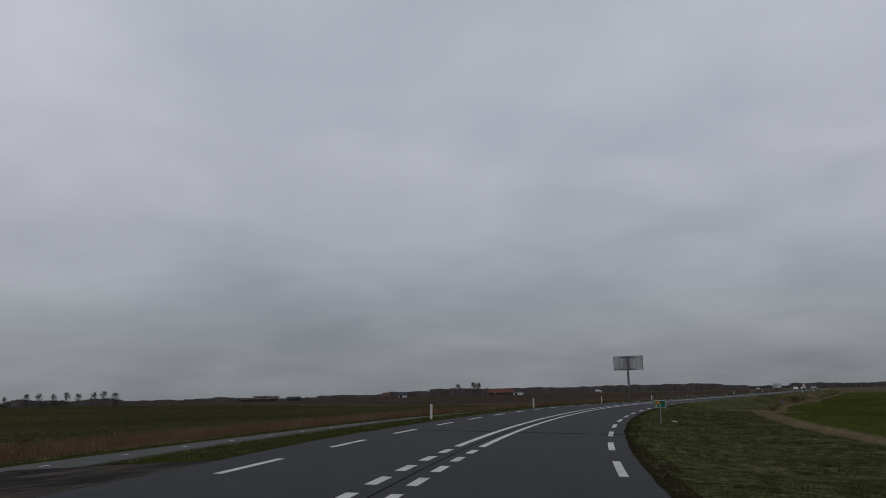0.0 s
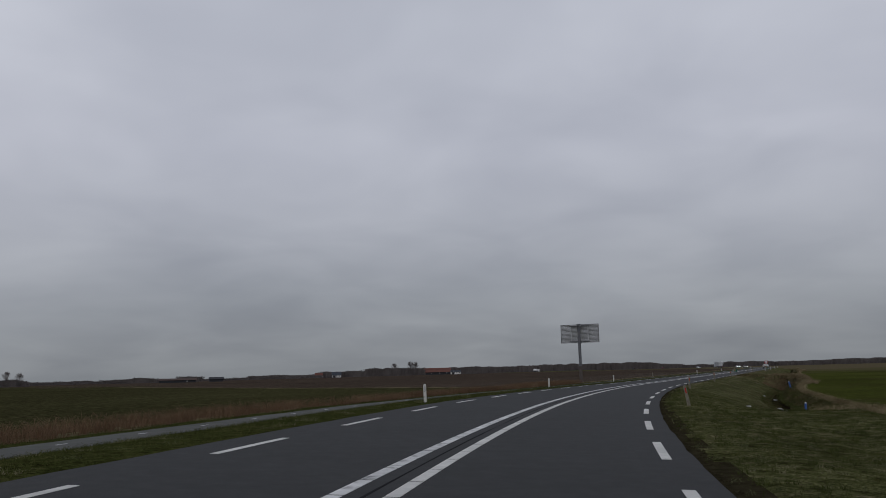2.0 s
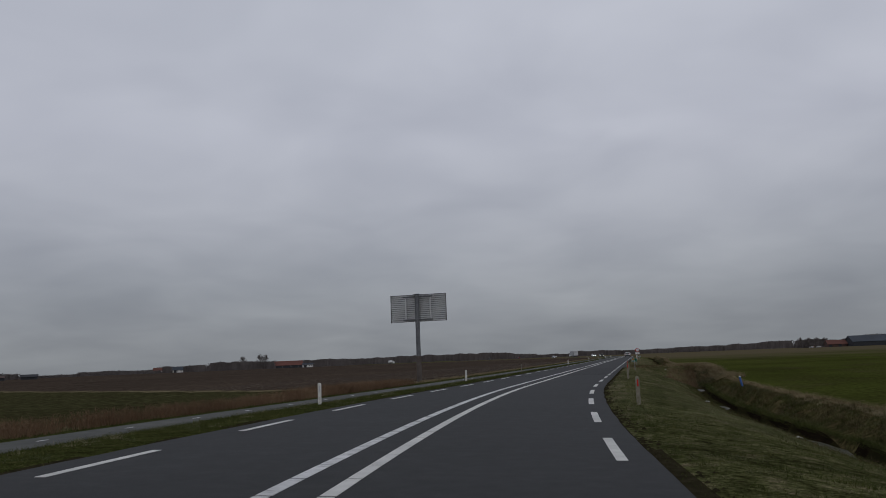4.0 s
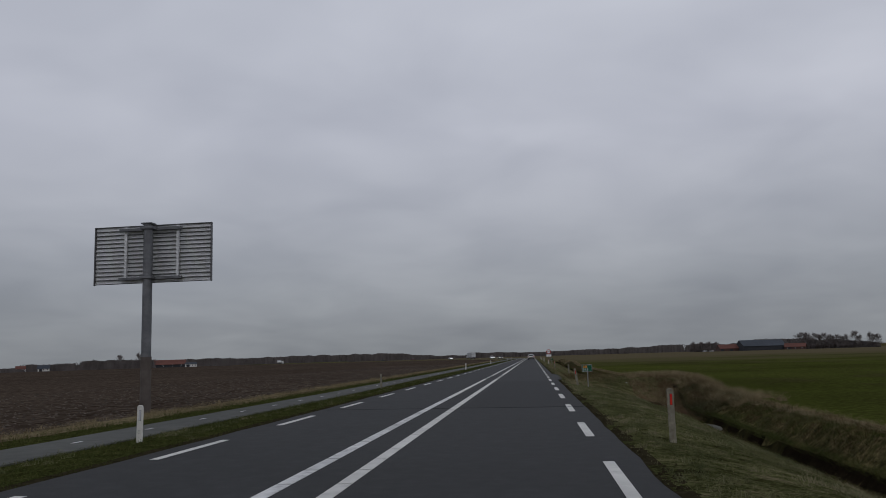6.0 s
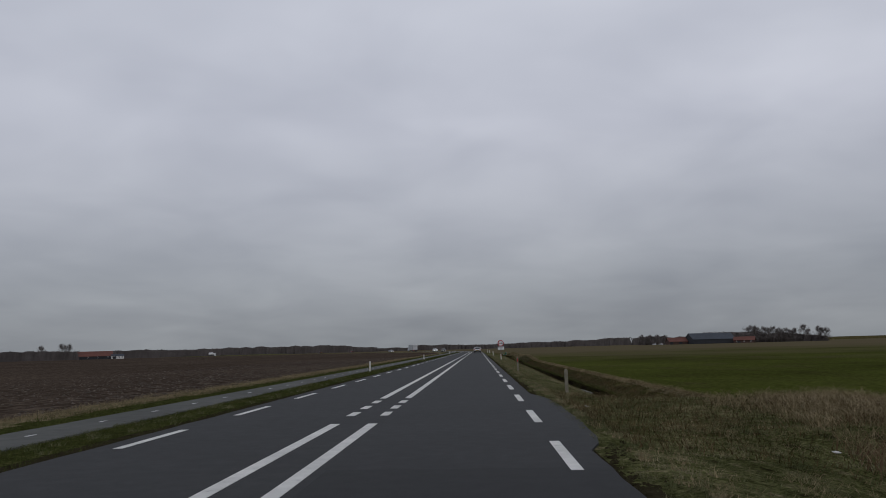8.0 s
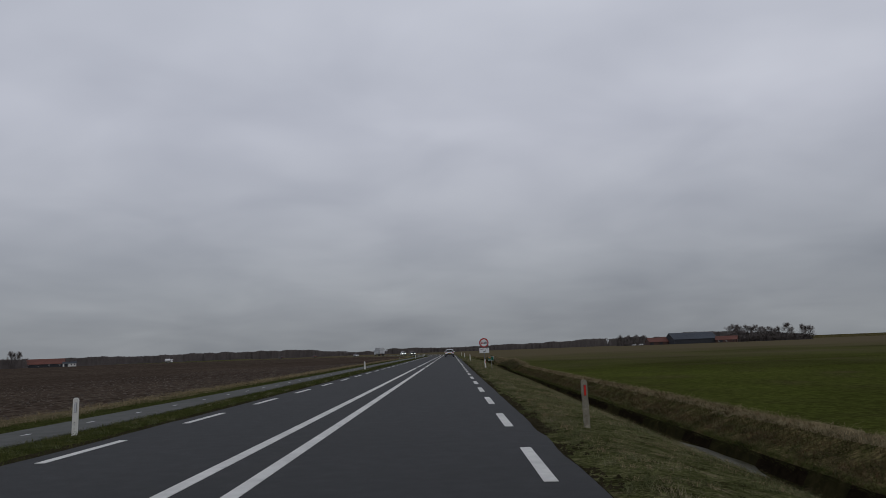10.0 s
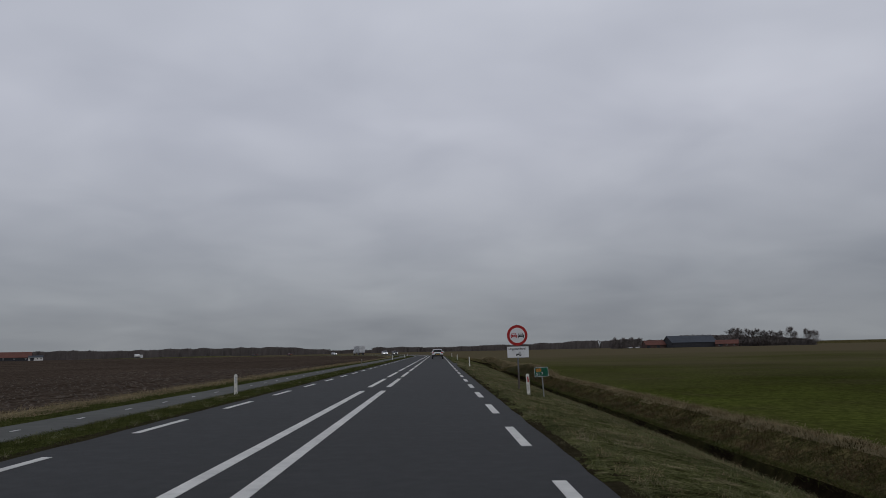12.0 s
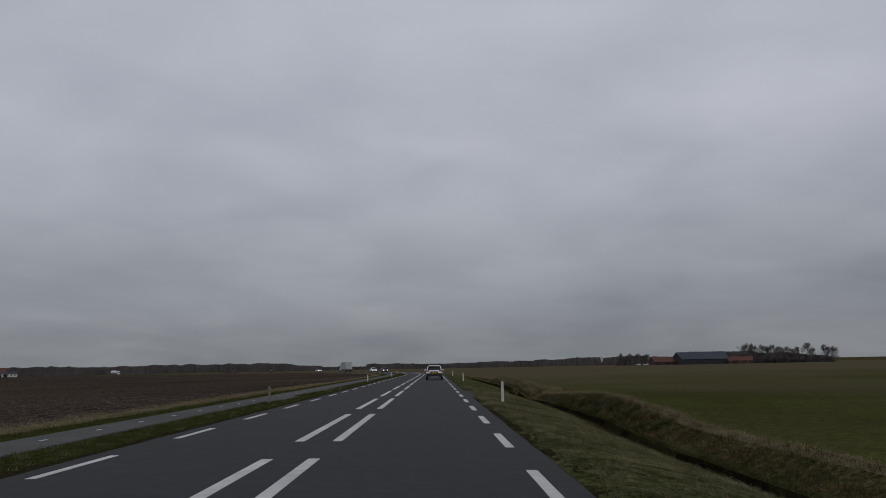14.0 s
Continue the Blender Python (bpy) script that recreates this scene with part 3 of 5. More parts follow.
entry = strip("field_entrance", 277.6, 284.4, lambda y: path_lat(y) + 1.65, -6.9, M_PATH, -0.03, 1.0, 0.06, None, 0.08)
tagged(entry, "asphalt field entrance between road and cycle path", "road", kind="structure")
WATER_Y = [(66, 73), (82, 88), (103.5, 107), (126, 130), (156, 168), (184, 192)]
wv, wf = [], []
for a, b in WATER_Y:
    ys = soft_steps([(a, b, 1.0)])
    for i, y in enumerate(ys):
        k = min(1, 4 * min(i, len(ys) - 1 - i) / len(ys)) * (0.75 + 0.4 * noise.noise(Vector((y * 0.4, 0, 2))))
        c, level = out_of(y, 3.5), -2.03 * ditch((a + b) / 2) - 0.2 * (1 - ditch((a + b) / 2))
        wv += [at_road(y, c - 0.50 * k, level), at_road(y, c + 0.42 * k, level)]
        if i:
            q = len(wv)
            wf.append((q - 4, q - 3, q - 1, q - 2))
water = new("water", mesh_of("water", wv, wf, M_WATER))
tagged(water, "shallow still brown water in the ditch", "water", kind="structure")

# stations at equal lengths along the edge line
ARC = [(130.0, 0.0)]
y, s = 130.0, 0.0
while y > -60:
    s -= 0.25 * math.hypot(1, slope(y))
    y -= 0.25
    ARC.insert(0, (y, s))
y, s = 130.0, 0.0
while y < 740:
    s += 0.5 * math.hypot(1, slope(y))
    y += 0.5
    ARC.append((y, s))
ARC_S = np.array([b for a, b in ARC])
ARC_Y = np.array([a for a, b in ARC])


def y_at(s):
    return float(np.interp(s, ARC_S, ARC_Y))


def s_at(y):
    return float(np.interp(y, ARC_Y, ARC_S))


def marking(name, s0, s1, l0, l1, material):
    return strip(name, y_at(s0), y_at(s1), l0, l1, material, 0.005, 1.5, 0.006, road)


def left_line(y):
    return lin(y, [(8, -6.3), (20, -6.48), (43, -6.76), (56, -6.9), (80, -6.84), (95, -6.63), (110, -6.59)])


def centre(y, a, b):
    return lin(y, [(30, a), (112, b)])


k = s_at(-10) // 6 * 6
while k < s_at(560):
    a = k + lin(y_at(k), [(40, 3.45), (50, 4.1), (87, 4.95), (110, 6.0)])
    marking("edge_dash", a, a + 2.9, -0.15, 0.0, M_PAINT)
    a = k + lin(y_at(k), [(20, 2.1), (43, 2.45), (85, 2.9), (110, 2.6)])
    marking("edge_dash", a, a + 2.8, lambda y: left_line(y) - 0.07, lambda y: left_line(y) + 0.07, M_PAINT)
    k += 6
for l0, l1, m in ((lambda y: centre(y, -3.18, -3.31), lambda y: centre(y, -3.02, -3.13), M_PAINT), (lambda y: centre(y, -3.77, -4.03), lambda y: centre(y, -3.60, -3.85), M_PAINT_WORN)):
    b = s_at(-8)
    while b < s_at(14):
        marking("centre_block", b, b + 1.05, l0, l1, M_PAINT)
        b = b + 2.0
    b = s_at(14.6)
    while b < s_at(141.5):
        e = min(b + 1.16, s_at(142.8))
        marking("centre_line", b, e - (0.06 if s_at(30) < b < s_at(122) else 0), l0, l1, m if s_at(28) < b < s_at(120) else M_PAINT)
        b = e
    for c in (144.0, 146.0, 148.0):
        marking("centre_block", s_at(c), s_at(c + 1), l0, l1, M_PAINT)
    marking("centre_line", s_at(150), s_at(230.6), l0, l1, M_PAINT)
    c = 233.6
    while c < 560:
        marking("centre_dash", s_at(c), s_at(c) + 9, l0, l1, M_PAINT)
        c = y_at(s_at(c) + 12)
for c in soft_steps([(-6, 590, 2.95)]):
    if c < 330:
        strip("path_dash", c, c + 0.32, lambda y: path_lat(y) + 0.72, lambda y: path_lat(y) + 0.79, M_PAINT_WORN, -0.074, 1, 0.004, cycle_path)
strip("asphalt_patch", 113.7, 136.2, -3.0, 0.32, M_PATCH, 0.002, 2.0, 0.003, road)
strip("road_seam", -20, 62, lambda y: centre(y, -3.40, -3.60), lambda y: centre(y, -3.37, -3.57), M_SEAM, 0.003, 2.0, 0.004, road, 0.03)
for c, w in ((21.3, 0.08), (113.62, 0.05)):
    strip("road_seam", c, c + w, -6.9, 0.3, M_SEAM, 0.003, 1.0, 0.004, road, 0.0)


# ---- far woods ----
def wood_tris(rng, a, b, depth, heights, size=0.85):
    """Bare crowns in a belt from a to b, each a cloud of small twig sprays."""
    a, b = np.array(a, float), np.array(b, float)
    length = np.hypot(*(b - a))
    along = (b - a) / length
    across = np.array([-along[1], along[0]])
    xs = np.linspace(0, 1, len(heights))
    ripple = np.random.default_rng(int(abs(a[0])) + 7).uniform(0.86, 1.06, int(length / 9) + 2)
    n = int(length * np.mean(heights) * 3.5)
    u = rng.random(n)
    top = np.interp(u, xs, heights) * np.interp(u, np.linspace(0, 1, len(ripple)), ripple)
    v = rng.random(n)
    p = np.empty((n, 3))
    q = rng.uniform(-depth / 2, depth / 2, n)
    p[:, :2] = a + (b - a) * u[:, None] + across * q[:, None]
    p[:, 2] = -0.6 + top * v * (0.93 - 0.12 * rng.random(n))
    out = [p[:, None, :] + rng.normal(size=(n, 3, 3)) * size * 0.5]
    for row in (-0.3, 0.0, 0.3):
        cu = np.linspace(0, 1, int(length / 3.0) + 2)
        ch = np.interp(cu, xs, heights) * np.interp(cu, np.linspace(0, 1, len(ripple)), ripple) * rng.uniform(0.92, 0.955, len(cu))
        ch[0] = ch[-1] = 0.5
        base = np.empty((len(cu), 3))
        base[:, :2] = a + (b - a) * cu[:, None] + across * (depth * row + rng.uniform(-1.5, 1.5, len(cu)))[:, None]
        base[:, 2] = -0.8
        top3 = base + np.stack([np.zeros(len(cu)), np.zeros(len(cu)), ch], 1)
        out.append(np.stack([base[:-1], base[1:], top3[1:]], 1))
        out.append(np.stack([base[:-1], top3[1:], top3[:-1]], 1))
    m = int(length * 5)
    u = rng.random(m)
    top = np.interp(u, xs, heights) * np.interp(u, np.linspace(0, 1, len(ripple)), ripple)
    p = np.empty((m, 3))
    p[:, :2] = a + (b - a) * u[:, None] + across * rng.uniform(-depth / 2, depth / 2, m)[:, None]
    p[:, 2] = -0.6 + top * rng.uniform(0.84, 0.96, m)
    out.append(p[:, None, :] + rng.normal(size=(m, 3, 3)) * size * 0.5)
    return np.concatenate(out)


rng = np.random.default_rng(4)
WOODS = [
    ((-500, 1066), (-367, 1132), 30, [9.5, 10, 10.5, 10, 9]),
    ((-433, 1310), (-156, 1385), 30, [11, 12.5, 12.8, 12, 7]),
    ((-190, 1530), (-95, 1542), 20, [5, 6, 5.5]),
    ((-105, 1490), (-14, 1495), 25, [9, 9.5, 9, 7.5]),
    ((-22, 1394), (232, 1370), 30, [7, 8, 8.5, 10, 13]),
    ((232, 1370), (360, 1335), 25, [12, 11, 9]),
    ((175, 1026), (206, 1019), 8, [10, 10.5, 10]),
    ((240, 1010), (300, 990), 14, [12, 12.8, 12]),
    ((266, 956), (336, 922), 10, [8, 9.5, 8.5, 9.5, 7.5, 6.5, 4]),
    ((-427, 1141), (-365, 1168), 22, [11.5, 11, 9.5]),
    ((-575, 1078), (-500, 1118), 20, [9, 11, 11.5]),
    ((-680, 945), (-545, 1036), 18, [5, 5.5, 4.5, 7.5, 7]),
    ((-566, 392), (-508, 458), 12, [3, 6, 5, 5.5, 4, 5, 6, 4]),
    ((-549, 563), (-505, 602), 10, [3.4, 5, 3]),
    ((-536, 644), (-515, 660), 8, [5.4, 5]),
    ((-700, 640), (-590, 789), 12, [2.6, 3, 2.4]),
    ((-592, 790), (-500, 853), 12, [2.4, 3.4, 3.2]),
    ((-535, 902), (-488, 926), 16, [7.6, 8.3, 8]),
    ((-515, 975), (-440, 1010), 20, [11, 11, 10.5]),
    ((-900, 300), (-700, 700), 20, [3, 4, 3, 4]),
]
for a, b, depth, hs in WOODS:
    far_wood = new("far_wood", tri_mesh("far_wood", wood_tris(rng, a, b, depth, hs), M_WOOD_FAR))
    tagged(far_wood, "dark brown belt of bare winter trees along the horizon", "woodland", "woods on the horizon", kind="stuff")
dike = new("dike", mesh_of("dike", [(560 + 60 * i, 1650 - 34 * i + dy, z) for i in range(14) for dy, z in ((-16, -0.7), (-2, 4.4), (2, 4.4), (16, -0.7))],
                           [(4 * i + j, 4 * i + 4 + j, 4 * i + 5 + j, 4 * i + 1 + j) for i in range(13) for j in range(3)], M_BANK))
tagged(dike, "low grass dike on the horizon", "dike", kind="structure")


def bare_tree(seed, h, spread, name="bare_tree", label="bare winter tree with an open twiggy crown"):
    """A straight trunk with rising limbs all the way up, forked twice, and sprays of fine twigs."""
    r = random.Random(seed)
    limbs, tips = bmesh.new(), []
    stem = [Vector((0, 0, 0))]
    for i in range(6):
        stem.append(stem[-1] + Vector((r.uniform(-0.02, 0.02) * h, r.uniform(-0.02, 0.02) * h, h * 0.15)))
    for i in range(6):
        tube(stem[i], stem[i + 1], h * 0.016 * (1 - i * 0.14), h * 0.016 * (0.86 - i * 0.14), 6, limbs, False)
    tips.append(stem[-1])

    def fork(p, d, length, rad, level):
        q = p + d * length
        tube(p, q, rad, rad * 0.55, 4 if level < 1 else 3, limbs, False)
        tips.append(q)
        tips.append((p + q) / 2)
        if level == 2:
            return
        for c in range(4 if level == 0 else 3):
            e = (d + Vector((r.gauss(0, 0.5), r.gauss(0, 0.5), r.uniform(-0.1, 0.35)))).normalized()
            fork(p.lerp(q, r.uniform(0.3, 1.0)), e, length * r.uniform(0.45, 0.65), rad * 0.5, level + 1)
    for i in range(26):
        f = r.uniform(0.06, 0.97)
        a = i * 2.4 + r.uniform(-0.4, 0.4)
        k = f * 6
        p = stem[int(k)].lerp(stem[int(k) + 1], k % 1)
        d = Vector((math.cos(a) * spread, math.sin(a) * spread, r.uniform(0.15, 0.5) + 0.6 * f)).normalized()
        fork(p, d, h * (0.12 + 0.24 * math.sin(math.pi * min(1, 0.25 + f * 0.75))) * r.uniform(0.7, 1.1), h * 0.006, 0)
    root = thing(name, Matrix(), label, "tree", "bare trees round the farms")
    part("trunk", tube((0, 0, -0.6), (0, 0, h * 0.06), h * 0.024, h * 0.015, 7), M_BARK, root)
    part("branchwork", limbs, M_BARK, root)
    g = np.random.default_rng(seed)
    n = len(tips) * 5
    c = np.repeat(np.array([list(t) for t in tips]), 5, axis=0) + g.normal(size=(n, 3)) * h * 0.036
    ob = new("crown", tri_mesh("crown", c[:, None, :] + g.normal(size=(n, 3, 3)) * h * 0.0075 * np.array([0.7, 0.7, 2.2]), M_TWIG))
    ob.parent = root
    return root


TREES = [bare_tree(11, 13.5, 0.5), bare_tree(23, 13.5, 0.36), bare_tree(37, 13.5, 0.62)]
TREE_AT = [(268, 942, 1.12), (272, 940, 1.05), (275, 939, 0.95), (281, 936, 1.04), (285, 935, 0.9), (288, 934, 0.98), (292, 932, 0.92), (295, 931, 0.8), (299, 929, 0.86), (303, 928, 0.8), (306, 926, 0.84), (313, 923, 1.04), (317, 922, 0.8), (325, 917, 0.92), (328, 916, 0.8), (331, 914, 0.86),
           (178, 1020, 0.72), (186, 1018, 0.7), (194, 1016, 0.74), (202, 1015, 0.66), (-520, 1077, 1.12), (-499, 1086, 1.3), (-493, 1090, 1.2),
           (-549, 402, 0.62), (-544, 409, 0.66), (-538, 417, 0.6), (-532, 424, 0.68), (-528, 431, 0.64), (-521, 440, 0.66), (-516, 445, 0.7), (-511, 452, 0.66), (-560, 392, 0.5)]
for i, (x, y, k) in enumerate(TREE_AT):
    src = TREES[i % 3]
    if i < 3:
        src.matrix_basis = pose(x, y, -0.6, 0, 0, i * 70) @ Matrix.Scale(k * 1.08, 4)
        continue
    t = copy_thing(src, Matrix())
    t.matrix_basis = pose(x, y, -0.6, 0, 0, i * 67) @ Matrix.Scale(k * 1.08, 4)


# ---- far buildings ----
def building(name, x, y, rot, length, width, eave, ridge, wall_m, roof_m, label, windows=0, doors=0, chimney=False):
    """A gabled building along its own x."""
    root = thing(name, pose(x, y, -0.6, 0, 0, rot), label, "building")
    a, w = length / 2, width / 2
    b = bmesh.new()
    ends = []
    for sx in (-a, a):
        ends.append([b.verts.new(c) for c in ((sx, -w, 0), (sx, w, 0), (sx, w, eave), (sx, 0, ridge - 0.15), (sx, -w, eave))])
    b.faces.new(ends[0])
    b.faces.new(ends[1][::-1])
    for i in (0, 1, 4):
        j = (i + 1) % 5
        b.faces.new((ends[0][i], ends[1][i], ends[1][j], ends[0][j]))
    part("wall", b, wall_m, root)
    for sg in (-1, 1):
        b = bmesh.new()
        o, th = 0.5, 0.22
        dz = (ridge - eave) / w * o
        pts = [(0, ridge), (sg * (w + o), eave - dz), (sg * (w + o), eave - dz + th), (0, ridge + th)]
        lo = [b.verts.new((-a - o, py, pz)) for py, pz in pts]
        hi = [b.verts.new((a + o, py, pz)) for py, pz in pts]
        b.faces.new(lo)
        b.faces.new(hi[::-1])
        for i in range(4):
            b.faces.new((lo[i], hi[i], hi[(i + 1) % 4], lo[(i + 1) % 4]))
        bmesh.ops.recalc_face_normals(b, faces=b.faces[:])
        part("roof", b, roof_m, root)
    for i in range(windows):
        wx = -a + length * (i + 0.5) / windows
        win = part("window", box(wx - 0.6, wx + 0.6, -w - 0.05, -w + 0.05, eave * 0.35, eave * 0.8), M_WALL_WHITE, root)
        part("pane", box(wx - 0.5, wx + 0.5, -w - 0.07, -w - 0.04, eave * 0.39, eave * 0.76), M_WINDOW, win)
    for i in range(doors):
        wx = -a + length * (i + 0.25) / doors
        part("door", box(wx - 1.6, wx + 1.6, -w - 0.06, -w + 0.03, 0, eave * 0.82), M_WALL_DARK, root)
    if chimney:
        part("chimney", box(-0.4, 0.4, -0.4, 0.4, ridge - 0.6, ridge + 1.1, 0.03), M_WALL_BRICK, root)
    return root


building("barn", 198, 948, 2, 18, 14, 2.8, 6.6, M_WALL_BRICK, M_ROOF_RED, "old brick barn with a red tiled roof", 0, 2)
building("barn", 229, 942, 6, 42, 24, 4.4, 10.2, M_WALL_DARK, M_ROOF_BLUE, "long dark barn with a blue-grey sheet roof", 0, 3)
building("barn", 259, 930, -22, 19, 12, 2.6, 5.8, M_WALL_BRICK, M_ROOF_RED, "low brick shed with a red tiled roof", 3, 1)
building("farmhouse", -403, 1023, 25, 13, 7, 3.4, 5.0, M_WALL_WHITE, M_ROOF_BLUE, "white farmhouse with a low roof", 4, 1, True)
building("long_barn", -456, 1052, 24, 62, 18, 3.6, 9.0, M_WALL_DARK, M_ROOF_RED, "very long dark building with a red tiled roof", 6, 2)
building("house", -512, 902, 30, 11, 8, 3.0, 6.4, M_WALL_WHITE, M_ROOF_BLUE, "white house with a dark roof", 3, 1, True)
building("house", -530, 890, 30, 9, 8, 3.0, 6.0, M_WALL_WHITE, M_ROOF_RED, "white house with a red roof", 3, 1, True)
building("shed", -394, 527, 40, 10, 9, 1.8, 3.2, M_WALL_DARK, M_WALL_DARK, "dark wooden farm shed with a low roof", 0, 1)
building("shed", -414, 508, 40, 26, 8, 1.8, 2.9, M_WALL_DARK, M_ROOF_BROWN, "long low dark farm shed", 2, 1)


# ---- vehicles ----
def loft(profile, half, belt, top_scale, bevel):
    """A body: a side outline in y and z, drawn in above the belt."""
    b = bmesh.new()
    zt = max(z for _, z in profile)

    def hw(z):
        return half if z <= belt else half * (1 - (1 - top_scale) * (z - belt) / (zt - belt))
    L = [b.verts.new((-hw(z), y, z)) for y, z in profile]
    R = [b.verts.new((hw(z), y, z)) for y, z in profile]
    b.faces.new(L)
    b.faces.new(R[::-1])
    n = len(profile)
    for i in range(n):
        b.faces.new((L[i], R[i], R[(i + 1) % n], L[(i + 1) % n]))
    bmesh.ops.recalc_face_normals(b, faces=b.faces[:])
    bmesh.ops.bevel(b, geom=b.edges[:], offset=bevel, segments=2, affect="EDGES")
    return b, hw


def quad_slab(p, q, hp, hq, out=0.015):
    """A pane across the car between two points of its outline."""
    b = bmesh.new()
    d = Vector((0, q[0] - p[0], q[1] - p[1]))
    nrm = Vector((0, -d.z, d.y)).normalized() * out
    f = [Vector((-hp, *p)), Vector((hp, *p)), Vector((hq, *q)), Vector((-hq, *q))]
    for sgn in (1,):
        a = [b.verts.new(v + nrm) for v in f]
        c = [b.verts.new(v - nrm) for v in f]
        b.faces.new(a)
        b.faces.new(c[::-1])
        for i in range(4):
            b.faces.new((a[i], c[i], c[(i + 1) % 4], a[(i + 1) % 4]))
    bmesh.ops.recalc_face_normals(b, faces=b.faces[:])
    return b


def side_pane(pts, hw, sx, belt):
    b = bmesh.new()
    a = [b.verts.new((sx * (hw(z) + 0.012), y, z)) for y, z in pts]
    c = [b.verts.new((sx * (hw(z) - 0.02), y, z)) for y, z in pts]
    b.faces.new(a)
    b.faces.new(c[::-1])
    n = len(pts)
    for i in range(n):
        b.faces.new((a[i], c[i], c[(i + 1) % n], a[(i + 1) % n]))
    bmesh.ops.recalc_face_normals(b, faces=b.faces[:])
    return b


def wheel(root, x, y, r, w=0.2):
    t = part("wheel", tube((x - w / 2, y, r), (x + w / 2, y, r), r, r, 20), M_TYRE, root)
    part("rim", tube((x - w / 2 - 0.01, y, r), (x + w / 2 + 0.01, y, r), r * 0.62, r * 0.62, 14), M_RIM, t)


def car(name, m, paint, label, suv=False, lamps=False):
    root = thing(name, m, label, "car")
    h = 1.57 if suv else 1.44
    k = h / 1.57
    prof = [(0.10, 0.30), (0.0, 0.42), (0.0, 0.66), (0.05, 0.84), (0.12, 1.0 * k), (0.40, 1.42 * k), (0.62, 1.53 * k), (1.5, h), (2.25, 1.50 * k), (3.0, 1.04 * k), (3.8, 0.90 * k), (4.08, 0.68), (4.10, 0.42), (4.0, 0.30)]
    body, hw = loft(prof, 0.88, 1.0 * k, 0.76, 0.075)
    part("body", body, paint, root)
    part("rear_window", quad_slab((0.16, 1.06 * k), (0.40, 1.40 * k), hw(1.06 * k) - 0.13, hw(1.40 * k) - 0.12), M_GLASS, root)
    part("windscreen", quad_slab((2.34, 1.44 * k), (2.92, 1.08 * k), hw(1.44 * k) - 0.10, hw(1.08 * k) - 0.10), M_GLASS, root)
    for sx in (-1, 1):
        part("side_window", side_pane([(0.62, 1.06 * k), (0.72, 1.40 * k), (1.5, 1.46 * k), (1.55, 1.06 * k)], hw, sx, 1.0 * k), M_GLASS, root)
        part("side_window", side_pane([(1.62, 1.06 * k), (1.58, 1.46 * k), (2.2, 1.42 * k), (2.72, 1.06 * k)], hw, sx, 1.0 * k), M_GLASS, root)
        part("tail_light", box(sx * 0.70 - 0.18, sx * 0.70 + 0.18, 0.0, 0.3, 0.90, 1.03, 0.04, 2), M_TAIL, root)
        part("headlight", box(sx * 0.62 - 0.17, sx * 0.62 + 0.17, 3.94, 4.11, 0.62, 0.76, 0.03), M_HEAD if lamps else M_WHITE_REF, root)
        mir = part("mirror", box(sx * 0.99 - 0.10, sx * 0.99 + 0.10, 2.42, 2.56, 1.0 * k, 1.14 * k, 0.03), paint, root)
        part("sill", box(sx * 0.86 - 0.04, sx * 0.86 + 0.04, 0.95, 3.1, 0.24, 0.40, 0.02), M_BLACK, root)
        for wy in (0.72, 3.30):
            wheel(root, sx * 0.80, wy, 0.33 if suv else 0.31)
    part("rear_bumper", box(-0.87, 0.87, -0.04, 0.24, 0.27, 0.71 if suv else 0.56, 0.07, 2), M_BLACK, root)
    part("front_bumper", box(-0.84, 0.84, 3.95, 4.13, 0.26, 0.46, 0.04), M_BLACK, root)
    part("plate_recess", box(-0.42, 0.42, -0.022, 0.06, 0.69, 0.88, 0.02), M_BLACK, root)
    part("number_plate", box(-0.26, 0.26, -0.03, 0.03, 0.71, 0.82), M_PLATE, root, "yellow plate")
    part("plate_bar", box(-0.20, 0.20, -0.036, -0.028, 0.745, 0.785), M_BLACK, root)
    if suv:
        part("trim_strip", box(-0.32, 0.32, -0.01, 0.12, 0.885, 0.91, 0.01), M_GALV, root)
        part("skid_plate", box(-0.5, 0.5, -0.05, 0.1, 0.30, 0.38, 0.02), M_GALV, root)
        part("spoiler", box(-0.62, 0.62, 0.26, 0.6, 1.475, 1.515, 0.015), paint, root)
        for sx in (-1, 1):
            part("roof_rail", tube((sx * 0.62, 0.7, 1.60), (sx * 0.62, 2.1, 1.58), 0.02, 0.02, 6), M_BLACK, root)
    return root


def on_road(y, lat, turn=0):
    p = at_road(y, lat)
    return pose(p.x, p.y, p.z, 0, 0, heading(y) + turn)


car("suv", on_road(330, -1.35), M_CAR_WHITE, "white compact SUV seen driving on the asphalt lane", True)
car("suv", on_road(521, -5.1, 180), M_CAR_WHITE, "white oncoming SUV with lit headlights", True, True)
car("car", on_road(500, -5.1, 180), M_CAR_DARK, "dark oncoming car with lit headlights", False, True)
car("car", on_road(604, -5.1, 180), M_CAR_GREY, "silver oncoming car with lit headlights", False, True)
car("car", on_road(666, -1.6), M_CAR_RED, "dull red car on the far bend", False)
car("car", on_road(705, -1.6), M_CAR_DARK, "dark car on the far bend", False)
car("car", pose(172, 921, -0.6, 0, 0, 60), M_CAR_WHITE, "white car parked at the farm")
car("car", pose(178, 919, -0.6, 0, 0, 62), M_CAR_WHITE, "white car parked at the farm")


